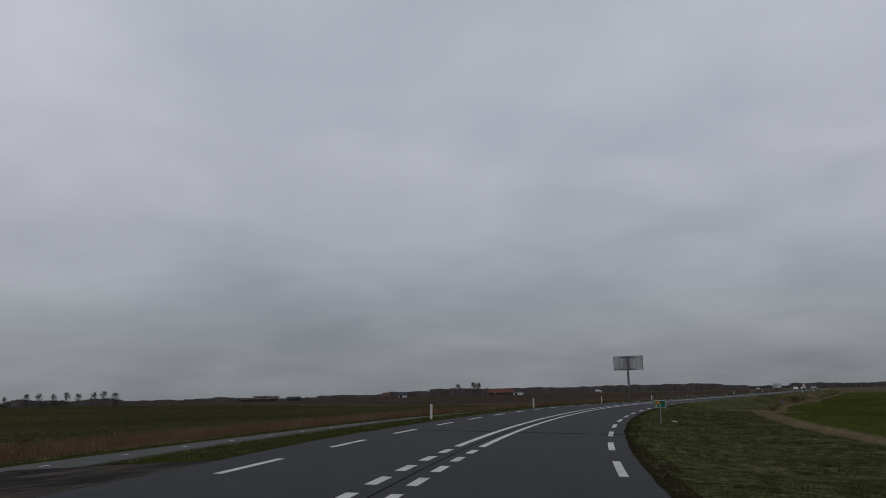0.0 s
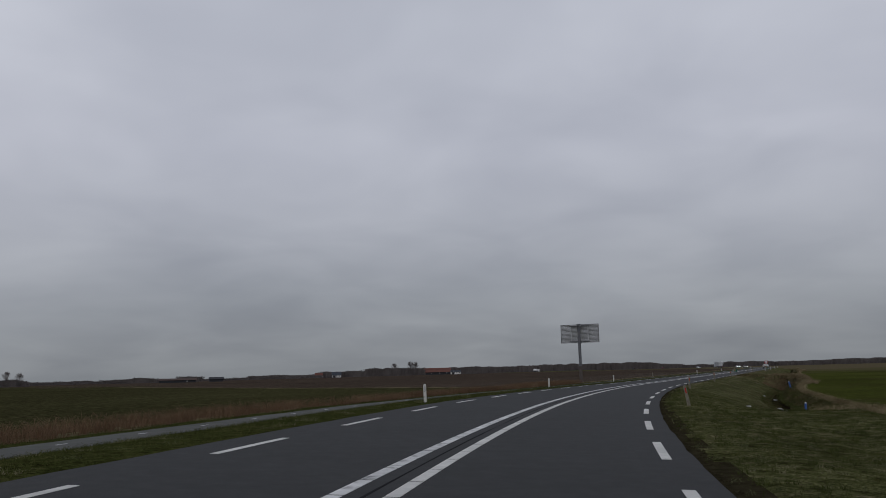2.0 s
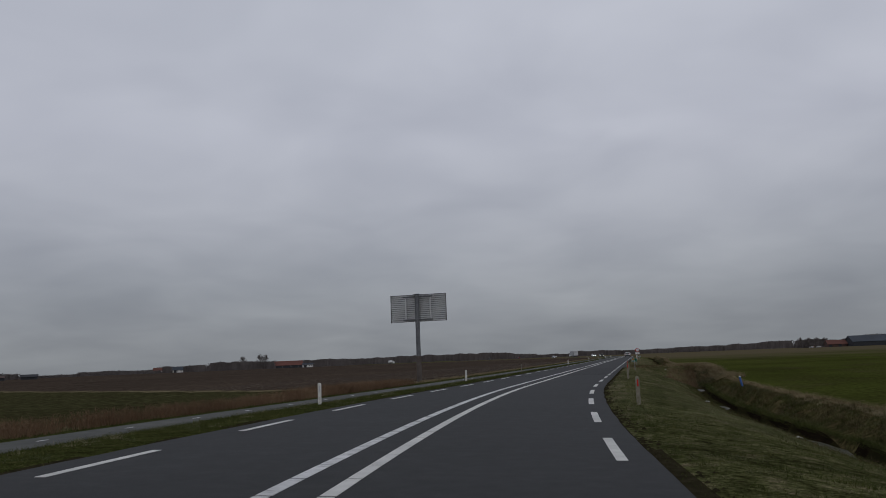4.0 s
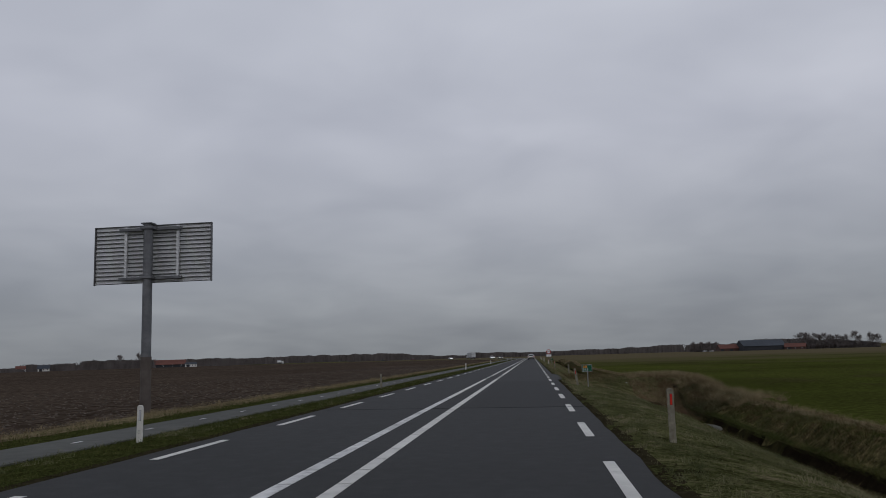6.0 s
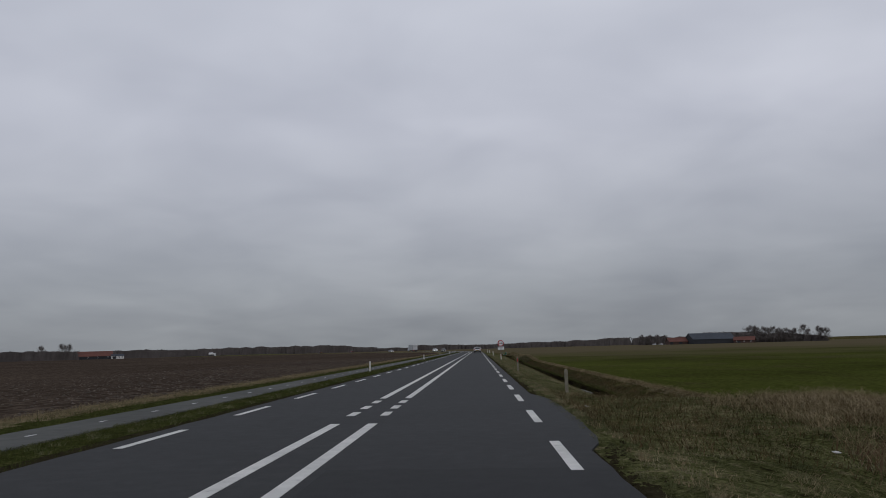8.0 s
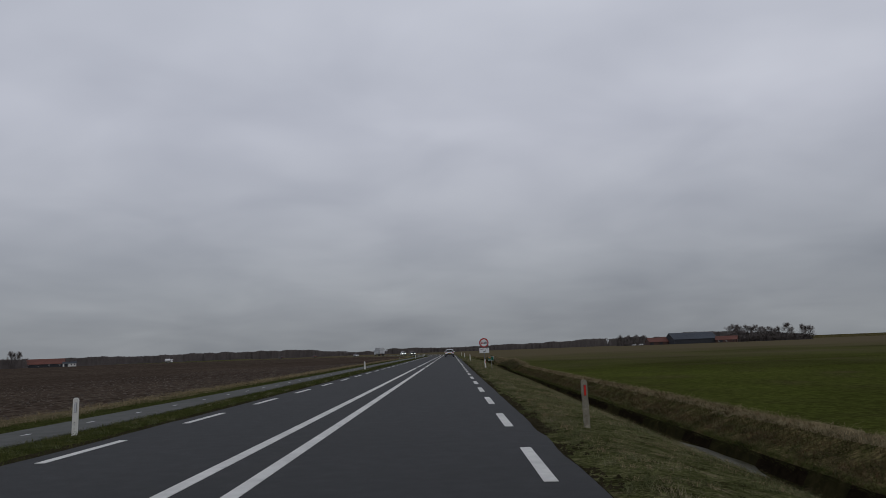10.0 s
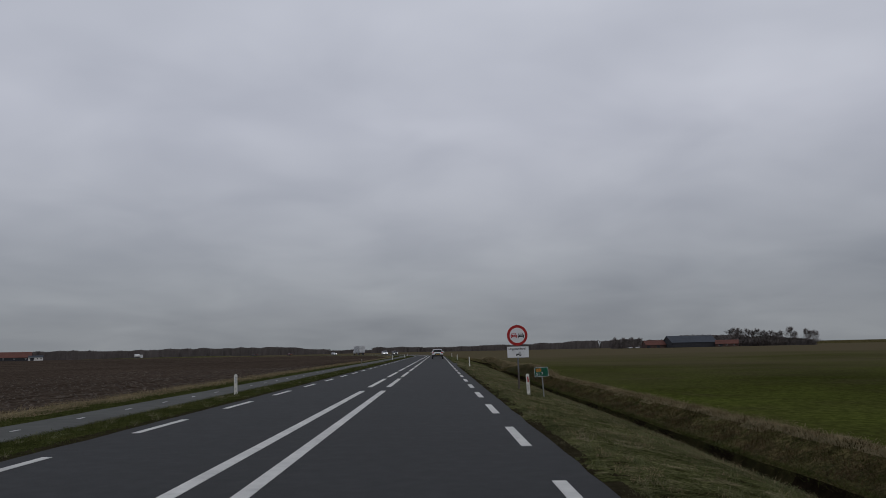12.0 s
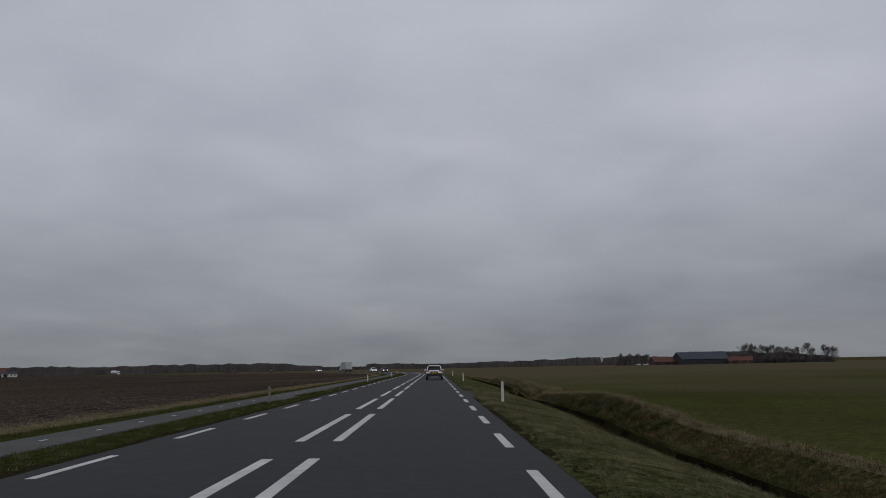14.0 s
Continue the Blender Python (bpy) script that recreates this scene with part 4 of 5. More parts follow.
def box_truck(name, m, label, length=9.5, tanker=False, lamps=False):
    root = thing(name, m, label, "truck")
    if tanker:
        b = tube((0, 0.3, 2.5), (0, length - 0.3, 2.5), 1.2, 1.2, 20)
        part("tank", b, M_CAR_WHITE, root)
    else:
        part("cargo_body", box(-1.27, 1.27, 0, length, 1.05, 3.95, 0.05), M_TARP, root)
        for i in range(9):
            yy = 0.4 + i * (length - 0.8) / 8
            for sx in (-1, 1):
                part("rib", box(sx * 1.285 - 0.02, sx * 1.285 + 0.02, yy - 0.03, yy + 0.03, 1.1, 3.9), M_GALV, root)
        part("rear_door", box(-1.18, -0.02, -0.03, 0.02, 1.15, 3.85, 0.01), M_TARP, root)
        part("rear_door", box(0.02, 1.18, -0.03, 0.02, 1.15, 3.85, 0.01), M_TARP, root)
    part("chassis", box(-0.5, 0.5, 0.1, length + 1.6, 0.75, 1.05, 0.03), M_BLACK, root)
    part("bumper", box(-1.2, 1.2, 0.0, 0.14, 0.45, 0.62, 0.02), M_BLACK, root)
    cab = part("cab", box(-1.22, 1.22, length + 0.35, length + 2.2, 0.7, 3.2, 0.14, 2), M_CAR_WHITE, root)
    part("windscreen", box(-1.1, 1.1, length + 2.17, length + 2.23, 1.75, 2.65, 0.02), M_GLASS, cab)
    for sx in (-1, 1):
        part("side_window", box(sx * 1.21 - 0.02, sx * 1.21 + 0.02, length + 1.1, length + 1.9, 1.8, 2.6), M_GLASS, cab)
        part("tail_light", box(sx * 1.0 - 0.16, sx * 1.0 + 0.16, -0.02, 0.05, 0.72, 0.86), M_TAIL, root)
        part("mud_flap", box(sx * 0.95 - 0.22, sx * 0.95 + 0.22, 0.9, 0.94, 0.2, 0.8), M_BLACK, root)
        for wy in (1.7, 2.9, length + 1.2):
            wheel(root, sx * 1.0, wy, 0.5, 0.34)
    return root


box_truck("truck", on_road(571, -1.6), "grey-white box truck on the far bend", 8.5)
box_truck("tank_truck", pose(-256, 892, -0.4, 0, 0, -55), "white tank truck far across the fields", 4.6, True)


# ---- billboard ----
board = thing("billboard", pose(-13.40, 118.75, -0.54, 0, 0, -1.5), "large ribbed aluminium sign seen from behind on a single steel pole", "billboard")
part("pole", tube((0.0, -0.02, -0.3), (0.0, -0.02, 7.1), 0.175, 0.165, 18), M_POLE, board)
part("lower_sleeve", tube((0.0, -0.02, -0.3), (0.0, -0.02, 2.3), 0.19, 0.19, 18), M_BARK, board, "dark stained lower sleeve")
part("base_plate", tube((0, -0.02, -0.1), (0, -0.02, 0.04), 0.32, 0.32, 18), M_CONCRETE, board)
part("pole_cap", box(-0.21, 0.21, -0.2, 0.2, 7.06, 7.12, 0.02), M_POLE, board)
for i in range(14):
    z0 = 4.98 + i * 0.15
    plank = part("panel", box(-2.25, 2.25, 0.36, 0.385, z0 + 0.014, z0 + 0.15, 0.004), M_ALU, board)
    part("rib", box(-2.25, 2.25, 0.30, 0.37, z0 - 0.012, z0 + 0.012, 0.003), M_RIB, board)
part("rib", box(-2.25, 2.25, 0.30, 0.37, 7.07, 7.10, 0.004), M_RIB, board)
for sx in (-1, 1):
    part("edge_frame", box(sx * 2.25 - 0.02, sx * 2.25 + 0.02, 0.29, 0.39, 4.95, 7.1, 0.005), M_RIB, board)
    part("upright", box(sx * 1.0 - 0.05, sx * 1.0 + 0.05, 0.20, 0.31, 5.08, 7.04, 0.008), M_ALU, board)
for z in (5.12, 6.92):
    part("crossbar", box(-1.2, 1.2, 0.10, 0.21, z - 0.055, z + 0.055, 0.01), M_POLE, board)
    part("clamp", box(-0.24, 0.24, -0.22, 0.12, z - 0.05, z + 0.05, 0.02), M_POLE, board)


# ---- roadside posts ----
def reflector_post(dirty, red, h):
    root = thing("reflector_post", Matrix(), ("mossy grey roadside post with a faded reflector" if dirty == 2 else "dirty grey plastic roadside post with a red reflector" if dirty else "white plastic roadside post with a red reflector") if red or dirty else "white plastic roadside post with a grey reflector in the verge", "roadside post", "posts along the road")
    m = M_POST_DIRTY if dirty else M_POST
    b = slab([(-0.054, -0.25), (0.054, -0.25), (0.054, h - 0.035), (0.032, h - 0.005), (-0.028, h), (-0.054, h - 0.02)], -0.022, 0.022, 0.006)
    part("board", b, m, root)
    part("cap", slab([(-0.050, h - 0.03), (0.050, h - 0.045), (0.03, h + 0.004), (-0.028, h + 0.008)], -0.016, 0.016, 0.004), m, root)
    part("reflector_frame", slab(rounded(0.042, 0.19, 0.006, 2, 0.005, h - 0.18), -0.027, -0.02), M_BLACK, root)
    part("reflector", slab(rounded(0.034, 0.18, 0.006, 2, 0.005, h - 0.18), -0.032, -0.024), m if dirty == 2 else M_RED_REF if red else M_WHITE_REF, root)
    for z in (h - 0.45, h - 0.5):
        part("rivet", tube((0, -0.03, z), (0, -0.02, z), 0.008, 0.008, 8), M_GALV, root)
    return root


XY_L = [(1.06, 29.1), (-3.6, 53.93), (-6.67, 81.75), (-6.93, 105.4), (-6.94, 129.36), (-6.95, 179.1), (-6.78, 229.46), (-6.93, 275.8), (-6.95, 326), (-6.95, 372), (-8.2, 420)]
XY_R = [(5.9, 55.7, 1, 9, 0.74), (3.02, 81.0, 1, 0, 0.76), (2.48, 105.0, 1, 0, 0.86), (2.29, 129.8, 1, 8, 0.80), (2.9, 153.1, 2, 0, 0.7), (2.55, 178.1, 1, 1, 0.80), (2.95, 229.7, 0, 2, 0.58), (2.83, 277.2, 0, 0, 0.76), (2.9, 327, 0, 0, 0.75), (2.9, 375, 0, 0, 0.75)]
protos = {}
for i, (x, y) in enumerate(XY_L):
    worn = 2 if y in (129.36, 275.8) else 0
    key = ("left", worn)
    m = pose(x, y, deck_z(y, -8) - 0.02, 0, random.uniform(-2, 2), heading(y) + random.uniform(-6, 6) + 27 * worn)
    if key not in protos:
        protos[key] = reflector_post(worn, False, 0.67)
        protos[key].matrix_basis = m
    else:
        copy_thing(protos[key], m)
for x, y, dirty, lean, h in XY_R:
    key = (dirty, h)
    m = pose(x, y, -0.05, 0, -lean, heading(y) + random.uniform(-5, 5))
    if key not in protos:
        protos[key] = reflector_post(dirty, h != 0.75 and h != 0.76 or dirty > 0, h)
        protos[key].matrix_basis = m
    else:
        copy_thing(protos[key], m)


# ---- signs ----
def distance_sign(x, y, z_low, digits, lean, turn, number="N57"):
    root = thing("distance_sign", pose(x, y, -0.15, 0, lean, turn) @ Matrix.Scale(0.9, 4), "small green road distance sign with an orange road number", "road sign", "distance signs along the verge")
    zc = (z_low + 0.315) / 0.9
    part("stake", tube((0.02, 0.03, -0.3), (0.02, 0.03, zc + 0.1), 0.024, 0.024, 10), M_GALV, root)
    part("plate", slab(rounded(0.53, 0.36, 0.02, 3, 0, zc), -0.012, 0.012, 0.003), M_SIGN_BLACK, root)
    part("border", slab(rounded(0.515, 0.345, 0.02, 3, 0, zc), -0.015, -0.011), M_SIGN_WHITE, root)
    part("face", slab(rounded(0.49, 0.32, 0.016, 3, 0, zc), -0.018, -0.014), M_SIGN_GREEN, root)
    part("road_number_panel", slab(rounded(0.20, 0.105, 0.008, 2, -0.10, zc + 0.075), -0.021, -0.017), M_SIGN_ORANGE, root)
    lettering(number, 0.105, -0.19, -0.022, zc + 0.039, M_SIGN_BLACK, root, 0.002)
    lettering(digits, 0.155, -0.205, -0.021, zc - 0.125, M_SIGN_WHITE, root, 0.0)
    return root


distance_sign(11.03, 31.02, 0.60, "51.9", 1, 12)
distance_sign(2.77, 130.07, 0.57, "51.8", 0, 0, "N5")
distance_sign(3.45, 229.78, 0.42, "51.7", -3, -3)


def no_overtaking_sign(x, y):
    root = thing("no_overtaking_sign", pose(x, y, -0.1, 0, -0.5, -1), "round no overtaking sign with a white plate on a steel pole", "road sign")
    zc = 2.0
    part("pole", tube((0, 0.06, -0.4), (0, 0.06, 2.42), 0.03, 0.03, 14), M_POLE, root)
    part("base_sleeve", tube((0, 0.06, -0.1), (0, 0.06, 0.55), 0.036, 0.036, 14), M_BARK, root)
    part("disc", slab(disc(0.405, 56, 0, zc), -0.012, 0.012, 0.003), M_SIGN_RED, root)
    part("face", slab(disc(0.300, 48, 0, zc), -0.016, -0.010), M_SIGN_WHITE, root)
    for z in (zc + 0.2, zc - 0.2, 1.36):
        part("clamp", box(-0.1, 0.1, 0.012, 0.10, z - 0.02, z + 0.02, 0.005), M_GALV, root)

    def car_mark(cx, m):
        for pts in ([(-0.118, -0.06), (0.118, -0.06), (0.125, 0.0), (0.10, 0.032), (-0.10, 0.032), (-0.125, 0.0)],
                    [(-0.112, -0.10), (-0.078, -0.10), (-0.078, -0.055), (-0.112, -0.055)], [(0.078, -0.10), (0.112, -0.10), (0.112, -0.055), (0.078, -0.055)],
                    [(-0.098, 0.03), (-0.080, 0.03), (-0.060, 0.082), (-0.074, 0.096)], [(0.098, 0.03), (0.080, 0.03), (0.060, 0.082), (0.074, 0.096)], [(-0.074, 0.080), (0.074, 0.080), (0.066, 0.098), (-0.066, 0.098)]):
            part("car_mark", slab([(cx + px, zc + pz - 0.005) for px, pz in pts], -0.020, -0.014), m, root)
        for px in (-0.082, 0.082, 0.0):
            w = 0.016 if px else 0.028
            part("car_lamp_mark", slab([(cx + px - w, zc - 0.035), (cx + px + w, zc - 0.035), (cx + px + w, zc - 0.012), (cx + px - w, zc - 0.012)], -0.023, -0.018), M_SIGN_WHITE, root)
    car_mark(-0.138, M_SIGN_RED)
    car_mark(0.140, M_SIGN_BLACK)
    p = part("lower_plate", slab(rounded(0.84, 0.43, 0.015, 2, 0.005, 1.345), -0.012, 0.012, 0.003), M_SIGN_WHITE, root)
    part("plate_edge", slab(rounded(0.85, 0.44, 0.016, 2, 0.005, 1.345), -0.010, 0.009), M_GALV, root)
    lettering("uitgezonderd", 0.126, -0.365, -0.0135, 1.435, M_SIGN_BLACK, root, 0.002)
    for pts in (disc(0.047, 24, 0.085, 1.235), disc(0.026, 18, -0.048, 1.214), [(-0.07, 1.238), (0.045, 1.235), (0.045, 1.285), (-0.07, 1.278)],
                [(0.028, 1.28), (0.040, 1.28), (0.052, 1.345), (0.040, 1.345)], [(0.112, 1.27), (0.124, 1.27), (0.116, 1.345), (0.104, 1.345)], [(0.040, 1.338), (0.116, 1.338), (0.114, 1.35), (0.042, 1.35)], [(0.02, 1.25), (0.12, 1.26), (0.12, 1.284), (0.02, 1.284)]):
        part("tractor_mark", slab(pts, -0.0165, -0.0115), M_SIGN_BLACK, root)
    part("tractor_wheel_mark", slab(disc(0.022, 18, 0.085, 1.235), -0.019, -0.0155), M_SIGN_WHITE, root)
    part("tractor_wheel_mark", slab(disc(0.011, 12, -0.048, 1.214), -0.019, -0.0155), M_SIGN_WHITE, root)
    return root


no_overtaking_sign(3.10, 234.3)


# ---- small things by the ditch ----
def marker_tube(x, y, h, lean):
    root = thing("drain_marker", pose(x, y, ground_at(x, y), 4, lean, 0), "blue plastic drain marker tube at the ditch", "marker", "blue markers at the ditch")
    part("tube", tube((0, 0, -0.2), (0, 0, h), 0.055, 0.055, 14), M_BLUE, root)
    part("cap", tube((0, 0, h), (0, 0, h + 0.05), 0.058, 0.03, 14), M_WALL_WHITE, root, "white cap")


def litter(x, y, z, s, seed):
    b = bmesh.new()
    bmesh.ops.create_icosphere(b, subdivisions=2, radius=1)
    r = random.Random(seed)
    for v in b.verts:
        v.co = Vector((v.co.x * s * r.uniform(0.6, 1.1), v.co.y * s * 0.5 * r.uniform(0.6, 1.2), v.co.z * s * 0.18 * r.uniform(0.3, 1.3)))
    me = bpy.data.meshes.new("litter")
    b.to_mesh(me)
    b.free()
    me.materials.append(M_LITTER)
    ob = new("litter", me)
    ob.matrix_basis = pose(x, y, z, r.uniform(-10, 10), r.uniform(-10, 10), r.uniform(0, 180))
    tagged(ob, "crumpled pale litter lying in the grass", "litter", "litter in the verge")


def ground_at(x, y):
    yy = y
    for _ in range(6):
        s0 = slope(yy)
        k0 = 1 / math.hypot(1, s0)
        yy += ((x - xr(yy)) * s0 + (y - yy)) * k0 * k0
    s0 = slope(yy)
    k0 = 1 / math.hypot(1, s0)
    return ground_z(yy, ((x - xr(yy)) - (y - yy) * s0) * k0)


for i, (x, y, s) in enumerate(((10.85, 34.6, 0.17), (5.6, 139.6, 0.08), (8.93, 138.7, 0.1), (11.8, 138.5, 0.12), (6.6, 105.0, 0.22), (8.2, 88.0, 0.3), (7.2, 68.5, 0.22), (2.6, 146.0, 0.06))):
    litter(x, y, ground_at(x, y) + 0.03, s, 50 + i)


rag = bmesh.new()
rows = [[rag.verts.new((0.34 * (u - 0.5) * (1.2 - 0.5 * v), 0.62 * (v - 0.5), 0.05 * noise.noise(Vector((u * 3, v * 3, 1.0))) + 0.03 * math.sin(u * 9 + v * 4))) for u in (0, 0.2, 0.4, 0.6, 0.8, 1)] for v in (0, 0.17, 0.33, 0.5, 0.67, 0.83, 1)]
for a, b in zip(rows, rows[1:]):
    for i in range(5):
        rag.faces.new((a[i], a[i + 1], b[i + 1], b[i]))
bmesh.ops.solidify(rag, geom=rag.faces[:], thickness=0.012)
rag_mesh = bpy.data.meshes.new("rag")
rag.to_mesh(rag_mesh)
rag.free()
rag_mesh.materials.append(M_RAG)
rag_ob = new("rag", rag_mesh)
rag_ob.matrix_basis = pose(5.2, 125.3, ground_at(5.2, 125.3) + 0.11, 4, 20, 35)
tagged(rag_ob, "crumpled pale tan cloth lying on the ditch slope", "rag")
marker_tube(8.9, 108.2, 0.58, -12)
marker_tube(9.8, 76.0, 0.6, 3)


# ---- grass, reeds and straw ----
def blades(rng, n, place, h0, h1, w, lean=0.5, droop=0.35):
    """n bent blades of two triangles, rooted where place(rng, n) says."""
    pos = place(rng, n)
    n = len(pos)
    h = rng.uniform(h0, h1, n) * rng.uniform(0.7, 1.15, n)
    a = rng.uniform(0, math.tau, n)
    side = np.stack([np.cos(a), np.sin(a), np.zeros(n)], 1) * (w * rng.uniform(0.6, 1.3, n))[:, None]
    b = rng.uniform(0, math.tau, n)
    l = rng.uniform(0.1, lean, n) * h
    out = np.stack([np.cos(b) * l, np.sin(b) * l, h * 0.62], 1)
    tip = np.stack([np.cos(b) * l * 2.4, np.sin(b) * l * 2.4, h * (1 - droop * rng.random(n))], 1)
    p0, p1, q0, q1, t = pos - side, pos + side, pos + out - side * 0.7, pos + out + side * 0.7, pos + tip
    return np.concatenate([np.stack([p0, p1, q1], 1), np.stack([p0, q1, q0], 1), np.stack([q0, q1, t], 1)], 0) if w > 0.012 else np.concatenate([np.stack([p0, p1, q1], 1), np.stack([q0, q1, t], 1)], 0)


ROOTS = {}


def root_at(j, k):
    """A place on the ground at station j / 2 and k / 10 across the section, kept for the next blade."""
    p = ROOTS.get((j, k))
    if p is None:
        w = out_of(j / 2, k / 10)
        at = at_road(j / 2, w)
        p = ROOTS[j, k] = (at.x, at.y, ground_z(j / 2, w) - 0.01)
    return p


def band(y0, y1, l0, l1, clump=0.0, keep=None, tuft=0):
    def place(rng, n):
        m = int(n / (0.55 if clump else 1))
        y, l = rng.uniform(y0, y1, m), rng.uniform(l0, l1, m)
        if tuft:
            y = np.repeat(y[: m // tuft + 1], tuft)[:m] + rng.normal(size=m) * 0.07
            l = np.clip(np.repeat(l[: m // tuft + 1], tuft)[:m] + rng.normal(size=m) * 0.05, l0, l1)
        out = []
        for i in range(m):
            if clump and noise.noise(Vector((l[i] * 1.3, y[i] * 0.9, clump))) + 0.35 * noise.noise(Vector((l[i] * 4, y[i] * 4, clump))) < -0.05:
                continue
            if keep and not keep(y[i], l[i]):
                continue
            out.append(i)
        y, l = y[out] * 2, l[out] * 10
        j, k = np.floor(y).astype(int), np.floor(l).astype(int)
        u, v = (y - j)[:, None], (l - k)[:, None]
        j, k = j.tolist(), k.tolist()
        q = [np.array([root_at(a + da, b + db) for a, b in zip(j, k)]) for da, db in ((0, 0), (1, 0), (0, 1), (1, 1))]
        return (q[0] * (1 - u) + q[1] * u) * (1 - v) + (q[2] * (1 - u) + q[3] * u) * v
    return place


def stuff(name, tris, material, label, category):
    tagged(new(name, tri_mesh(name, np.concatenate(tris), material)), label, category, kind="stuff")


g = np.random.default_rng(9)
no_entry = lambda y, l: not (277.6 < y < 284.4)
def ragged(y, l):
    return l > 0.46 + 0.2 * noise.noise(Vector((y * 0.8, 2.0, 4.0))) + 0.2 * noise.noise(Vector((y * 3.0, 6.0, 4.0)))


stuff("lush_verge_grass", [blades(g, 56000, band(4, 80, 0.38, 3.6, 0, ragged), 0.02, 0.06, 0.006, 0.35), blades(g, 40000, band(4, 62, 3.4, 7.6, 2.0), 0.035, 0.10, 0.006, 0.6),
                           blades(g, 40000, band(4, 80, 0.55, 7.0, 0, ragged, 26), 0.05, 0.13, 0.007, 0.45, 0.4)],
      M_BLADE_G, "lush dark green grass on the verge in the bend", "grass")
stuff("verge_grass", [blades(g, 54000, band(76, 160, 0.38, 3.3, 0, ragged), 0.02, 0.06, 0.006, 0.35), blades(g, 60000, band(160, 300, 0.38, 3.0, 0, ragged), 0.02, 0.06, 0.006, 0.35),
                      blades(g, 34000, band(4, 80, 0.5, 7.2, 0, ragged, 16), 0.03, 0.10, 0.006, 0.8, 0.5), blades(g, 46000, band(76, 160, 0.55, 3.1, 0, ragged, 26), 0.05, 0.12, 0.007, 0.45, 0.4),
                      blades(g, 56000, band(160, 300, 0.55, 2.9, 0, ragged, 26), 0.05, 0.12, 0.007, 0.45, 0.4)],
      M_BLADE, "short dull green winter grass on the road verge", "grass")
stuff("ditch_grass", [blades(g, 9000, band(150, 300, 2.95, 3.25, 0), 0.08, 0.22, 0.006, 1.2, 0.8), blades(g, 17000, band(150, 300, 3.9, 4.9, 23.0), 0.08, 0.24, 0.007, 1.2, 0.8), blades(g, 3500, band(62, 128, 2.95, 3.3, 18.0), 0.08, 0.2, 0.006, 1.2, 0.8),
                      blades(g, 2500, band(131, 139, 3.4, 5.4, 19.0, None, 20), 0.15, 0.4, 0.007, 0.9, 0.6), blades(g, 5000, band(135, 147, 2.9, 6.4, 0, None, 24), 0.15, 0.4, 0.007, 0.9, 0.6)],
      M_DEAD, "limp reddish brown dead grass hanging over the ditch", "dry grass")
stuff("bank_greens", [blades(g, 16000, band(62, 137, 2.9, 3.3, 0), 0.05, 0.18, 0.008, 0.8), blades(g, 20000, band(152, 300, 2.9, 3.3, 0), 0.05, 0.18, 0.008, 0.8), blades(g, 16000, band(62, 137, 3.86, 4.05, 0), 0.10, 0.26, 0.008, 1.3, 0.9), blades(g, 20000, band(152, 300, 3.86, 4.05, 0), 0.10, 0.26, 0.008, 1.3, 0.9), blades(g, 14000, band(62, 300, 3.2, 3.7, 22.0), 0.03, 0.09, 0.007, 0.9), blades(g, 26000, band(58, 130, 4.0, 5.5, 20.0), 0.05, 0.16, 0.010, 0.8), blades(g, 16000, band(150, 300, 4.2, 5.4, 21.0), 0.05, 0.16, 0.010, 0.8)],
      M_BLADE_G, "olive green grass on the far bank of the ditch", "grass")
stuff("left_verge_tufts", [blades(g, 26000, band(10.5, 300, -8.85, -7.2, 0, lambda y, l: no_entry(y, l), 30), 0.05, 0.13, 0.006, 0.8, 0.5)],
      M_BLADE, "rough olive tufts between road and cycle path", "grass")
stuff("left_verge_grass", [blades(g, 125000, band(10, 290, -8.92, -7.0, 0, lambda y, l: no_entry(y, l) and l < -7.04 + 0.07 * noise.noise(Vector((y, 0, 0)))), 0.04, 0.12, 0.007, 0.45), blades(g, 60000, band(6, 300, -12.2, -10.2, 0, lambda y, l: l < -10.3 + 0.1 * noise.noise(Vector((y, 3, 0)))), 0.04, 0.13, 0.008, 0.6)],
      M_BLADE_G, "dark green grass strip between road and cycle path", "grass")
stuff("bank_grass", [blades(g, 50000, band(58, 330, 4.2, 5.9, 6.0), 0.06, 0.2, 0.012), blades(g, 14000, band(138, 152, 1.0, 6.0, 0), 0.08, 0.22, 0.010), blades(g, 9000, band(58, 320, 3.1, 4.1, 6.8), 0.08, 0.26, 0.006, 0.9, 0.6), blades(g, 14000, band(58, 320, 2.6, 3.15, 6.5), 0.06, 0.18, 0.006, 0.8)],
      M_BANK_BLADE, "rough brownish grass on the ditch banks", "grass")
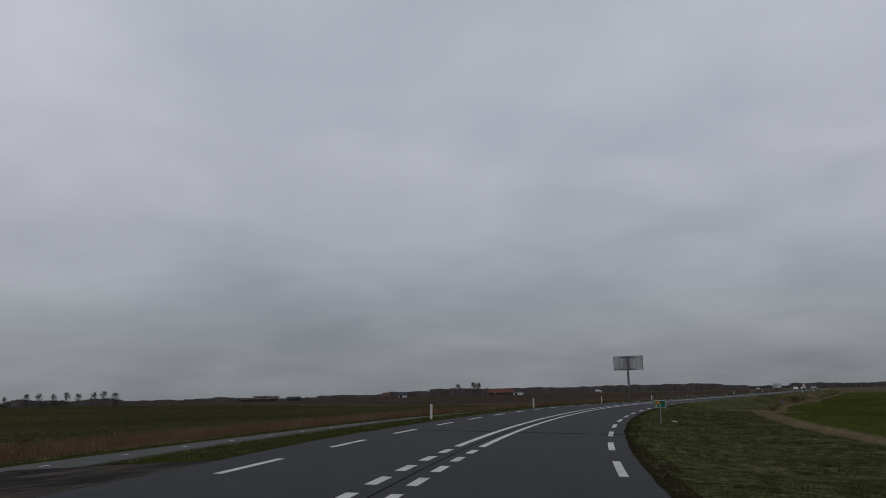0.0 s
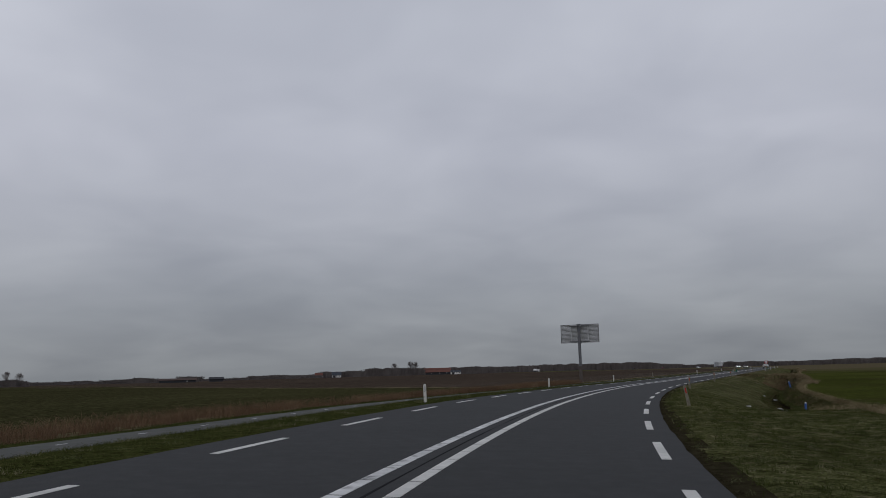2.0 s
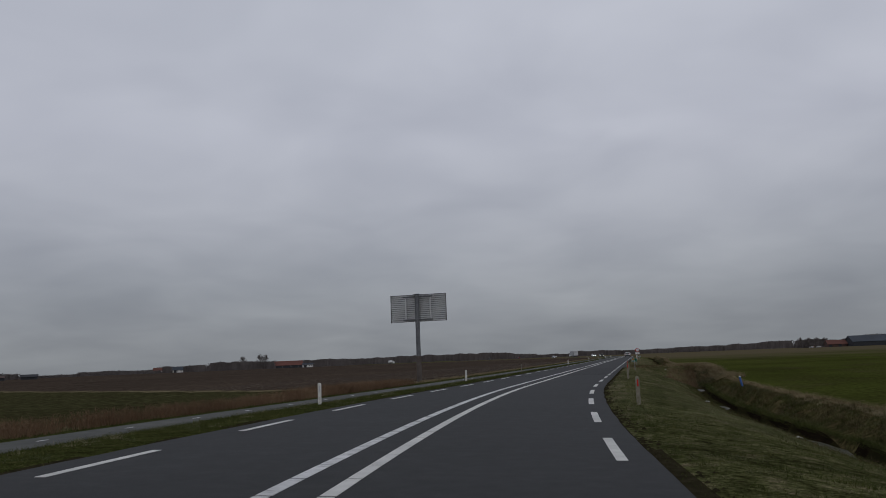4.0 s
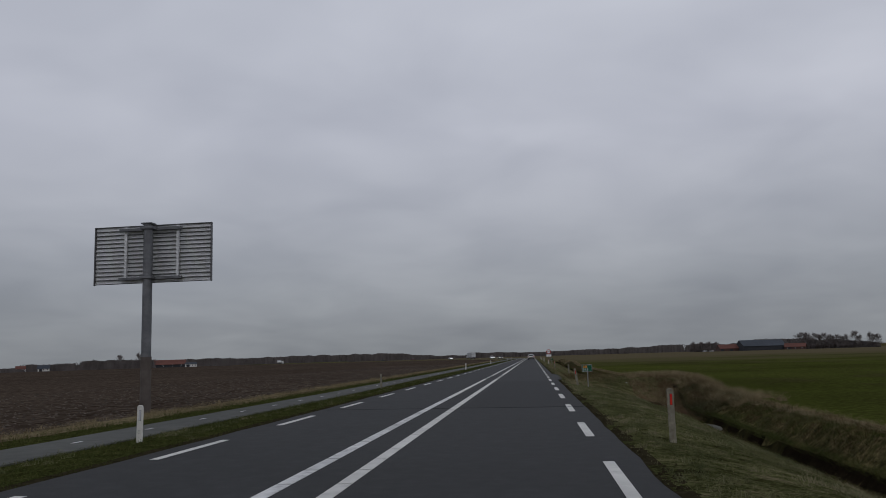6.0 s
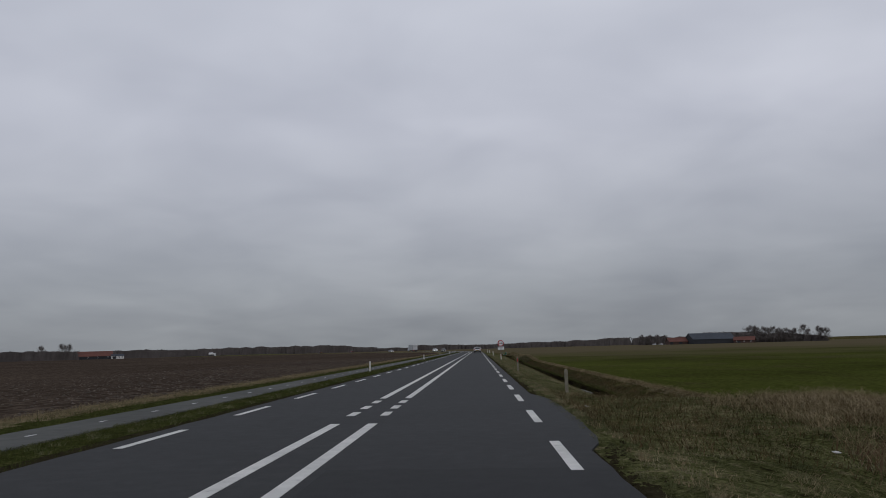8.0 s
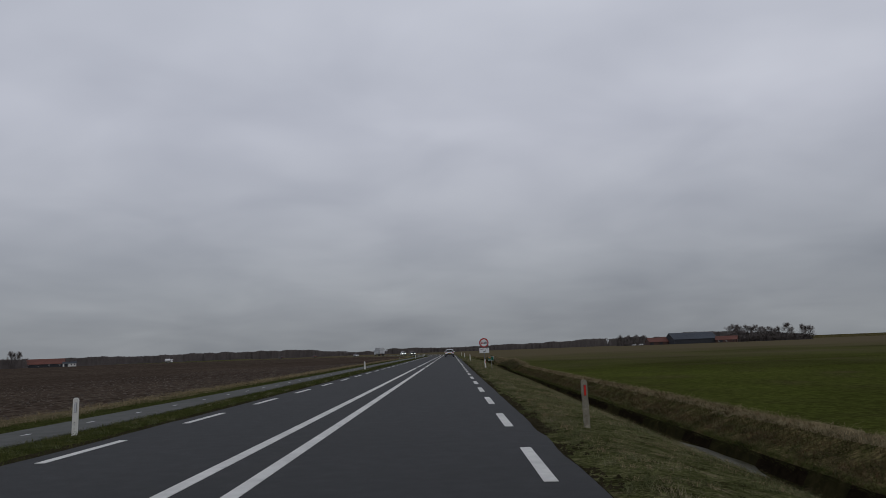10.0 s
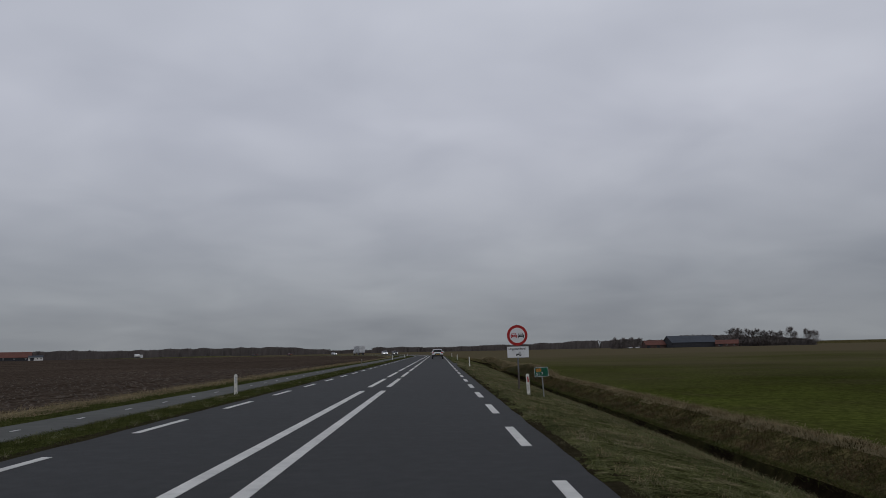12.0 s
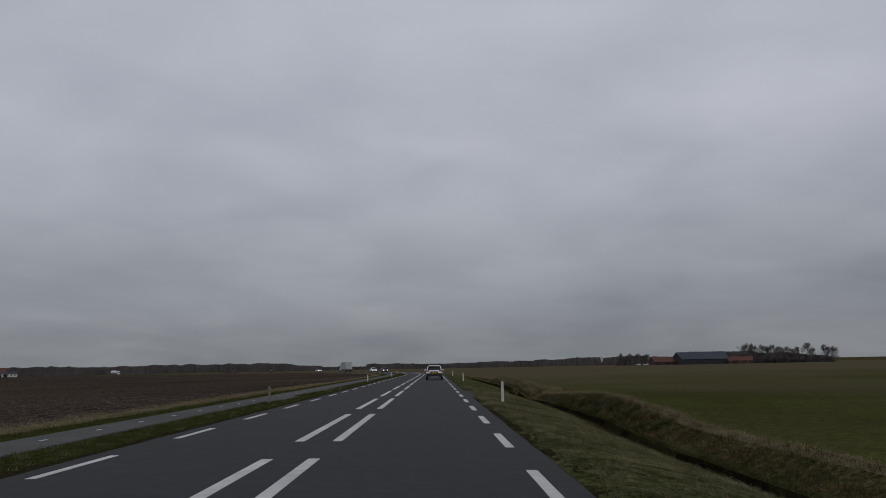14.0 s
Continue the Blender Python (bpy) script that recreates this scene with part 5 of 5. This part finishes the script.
stuff("dry_bank_grass", [blades(g, 36000, band(56, 330, 5.35, 5.95, 0), 0.10, 0.28, 0.009, 0.7, 0.5), blades(g, 9000, band(131, 152, 0.8, 3.0, 0, ragged, 18), 0.05, 0.16, 0.006, 0.9, 0.6), blades(g, 34000, band(150, 300, 0.7, 3.0, 0, ragged, 18), 0.04, 0.12, 0.006, 0.9, 0.6), blades(g, 9000, band(130, 139, 5.0, 7.0, 8.0), 0.18, 0.5, 0.007, 0.7, 0.5), blades(g, 9000, band(138, 151, 5.0, 6.4, 0, None, 14), 0.25, 0.5, 0.008, 0.5, 0.4), blades(g, 24000, band(136, 149, 2.6, 6.6, 0, None, 22), 0.15, 0.42, 0.008, 0.8, 0.6),
                         blades(g, 9000, band(277, 306, 5.2, 6.4, 9.0), 0.15, 0.42, 0.010, 0.7, 0.5), blades(g, 9000, band(318, 372, 4.4, 7.6, 9.5), 0.2, 0.5, 0.016, 0.7, 0.5)],
      M_STRAW, "dead straw-coloured grass along the ditch", "dry grass")
stuff("reed_bed", [blades(g, 16000, band(0, 64, -17.0, -11.6, 36.0), 0.25, 0.6, 0.009, 0.3, 0.3), blades(g, 34000, band(-4, 104, -14.6, -11.4, 11.0, lambda y, l: noise.noise(Vector((l * 0.8, y * 0.35, 33.0))) > -0.15, 14), 0.15, 0.55, 0.008, 0.35, 0.3), blades(g, 15000, band(66, 107, -12.9, -11.1, 35.0), 0.28, 0.52, 0.008, 0.3, 0.25), blades(g, 9000, band(94, 106, -14.5, -11.4, 0), 0.3, 0.6, 0.008, 0.25, 0.2)],
      M_REED, "brown dead reeds along the field ditch", "reeds")
stuff("field_edge_grass", [blades(g, 42000, band(104, 330, -14.4, -11.4, 12.0), 0.05, 0.17, 0.009, 0.8, 0.5), blades(g, 26000, band(4, 62, 7.1, 8.3, 0), 0.06, 0.22, 0.008, 0.8, 0.5)],
      M_STRAW, "pale dead grass along the edge of the ploughed field", "dry grass")


stuff("bramble", [blades(g, 12000, band(131, 139.5, 3.6, 6.0, 13.0), 0.12, 0.36, 0.010, 1.2, 0.7), blades(g, 16000, band(276, 306, 4.0, 5.4, 14.0), 0.12, 0.34, 0.012, 1.2, 0.7),
                  blades(g, 7000, band(318, 370, 4.2, 5.8, 15.0), 0.15, 0.4, 0.016, 1.2, 0.7), blades(g, 9000, band(62, 124, 4.1, 5.3, 16.0), 0.06, 0.2, 0.010, 1.0, 0.7), blades(g, 12000, band(156, 266, 4.05, 5.0, 17.0), 0.05, 0.16, 0.010, 1.0, 0.7)],
      M_BRAMBLE, "dark tangled brambles and weeds on the ditch bank", "weeds")
stuff("red_stems", [blades(g, 2600, band(133, 140, 2.5, 3.7, 0), 0.2, 0.55, 0.007, 0.5, 0.3)], M_REED, "reddish brown dead stems at the end of the ditch", "dead plants")


# ---- clods on the ploughed field ----
def clods(rng, n):
    y = 104 + 200 * rng.random(n)
    l = -14.0 - 26 * rng.random(n) ** 1.6
    out = []
    base = np.array([(1, 0, 0), (-0.6, 0.8, 0), (-0.5, -0.8, 0), (0.1, 0.05, 0.55)])
    tri = [(0, 1, 3), (1, 2, 3), (2, 0, 3)]
    for i in range(n):
        p = at_road(y[i], l[i])
        if p.y < 110 - 0.68 * (p.x + 14):
            continue
        s = rng.uniform(0.03, 0.12)
        v = base * s * rng.uniform(0.6, 1.4, (4, 3))
        a = rng.uniform(0, math.tau)
        r = np.array([[math.cos(a), -math.sin(a), 0], [math.sin(a), math.cos(a), 0], [0, 0, 1]])
        v = v @ r.T + np.array([p.x, p.y, ground_z(y[i], l[i]) - 0.01])
        out += [v[list(q)] for q in tri]
    return np.array(out)


def crumbs(rng, n):
    out = []
    base = np.array([(1, 0, 0), (-0.6, 0.8, 0), (-0.5, -0.8, 0), (0.1, 0.05, 0.5)])
    for _ in range(n):
        y = rng.uniform(4, 262)
        l = 0.32 + abs(rng.normal()) * 0.16
        if noise.noise(Vector((l * 2.0, y * 0.7, 21.0))) < -0.12 + 0.3 * (l - 0.3):
            continue
        p = at_road(y, l + 0.5 * math.exp(-((y - 144) / 6.2) ** 4))
        a, sz = rng.uniform(0, math.tau), rng.uniform(0.015, 0.06)
        r = np.array([[math.cos(a), -math.sin(a), 0], [math.sin(a), math.cos(a), 0], [0, 0, 1]])
        v = (base * sz * rng.uniform(0.6, 1.4, (4, 3))) @ r.T + np.array([p.x, p.y, ground_z(y, l) + 0.0])
        out += [v[[0, 1, 3]], v[[1, 2, 3]], v[[2, 0, 3]]]
    return np.array(out)


stuff("mud_crumbs", [crumbs(g, 13000)], M_MUD, "dark mud crumbled along the edge of the asphalt", "mud")
stuff("soil_clods", [clods(g, 14000)], M_CLOD, "lumps of turned brown clay on the ploughed field", "soil")
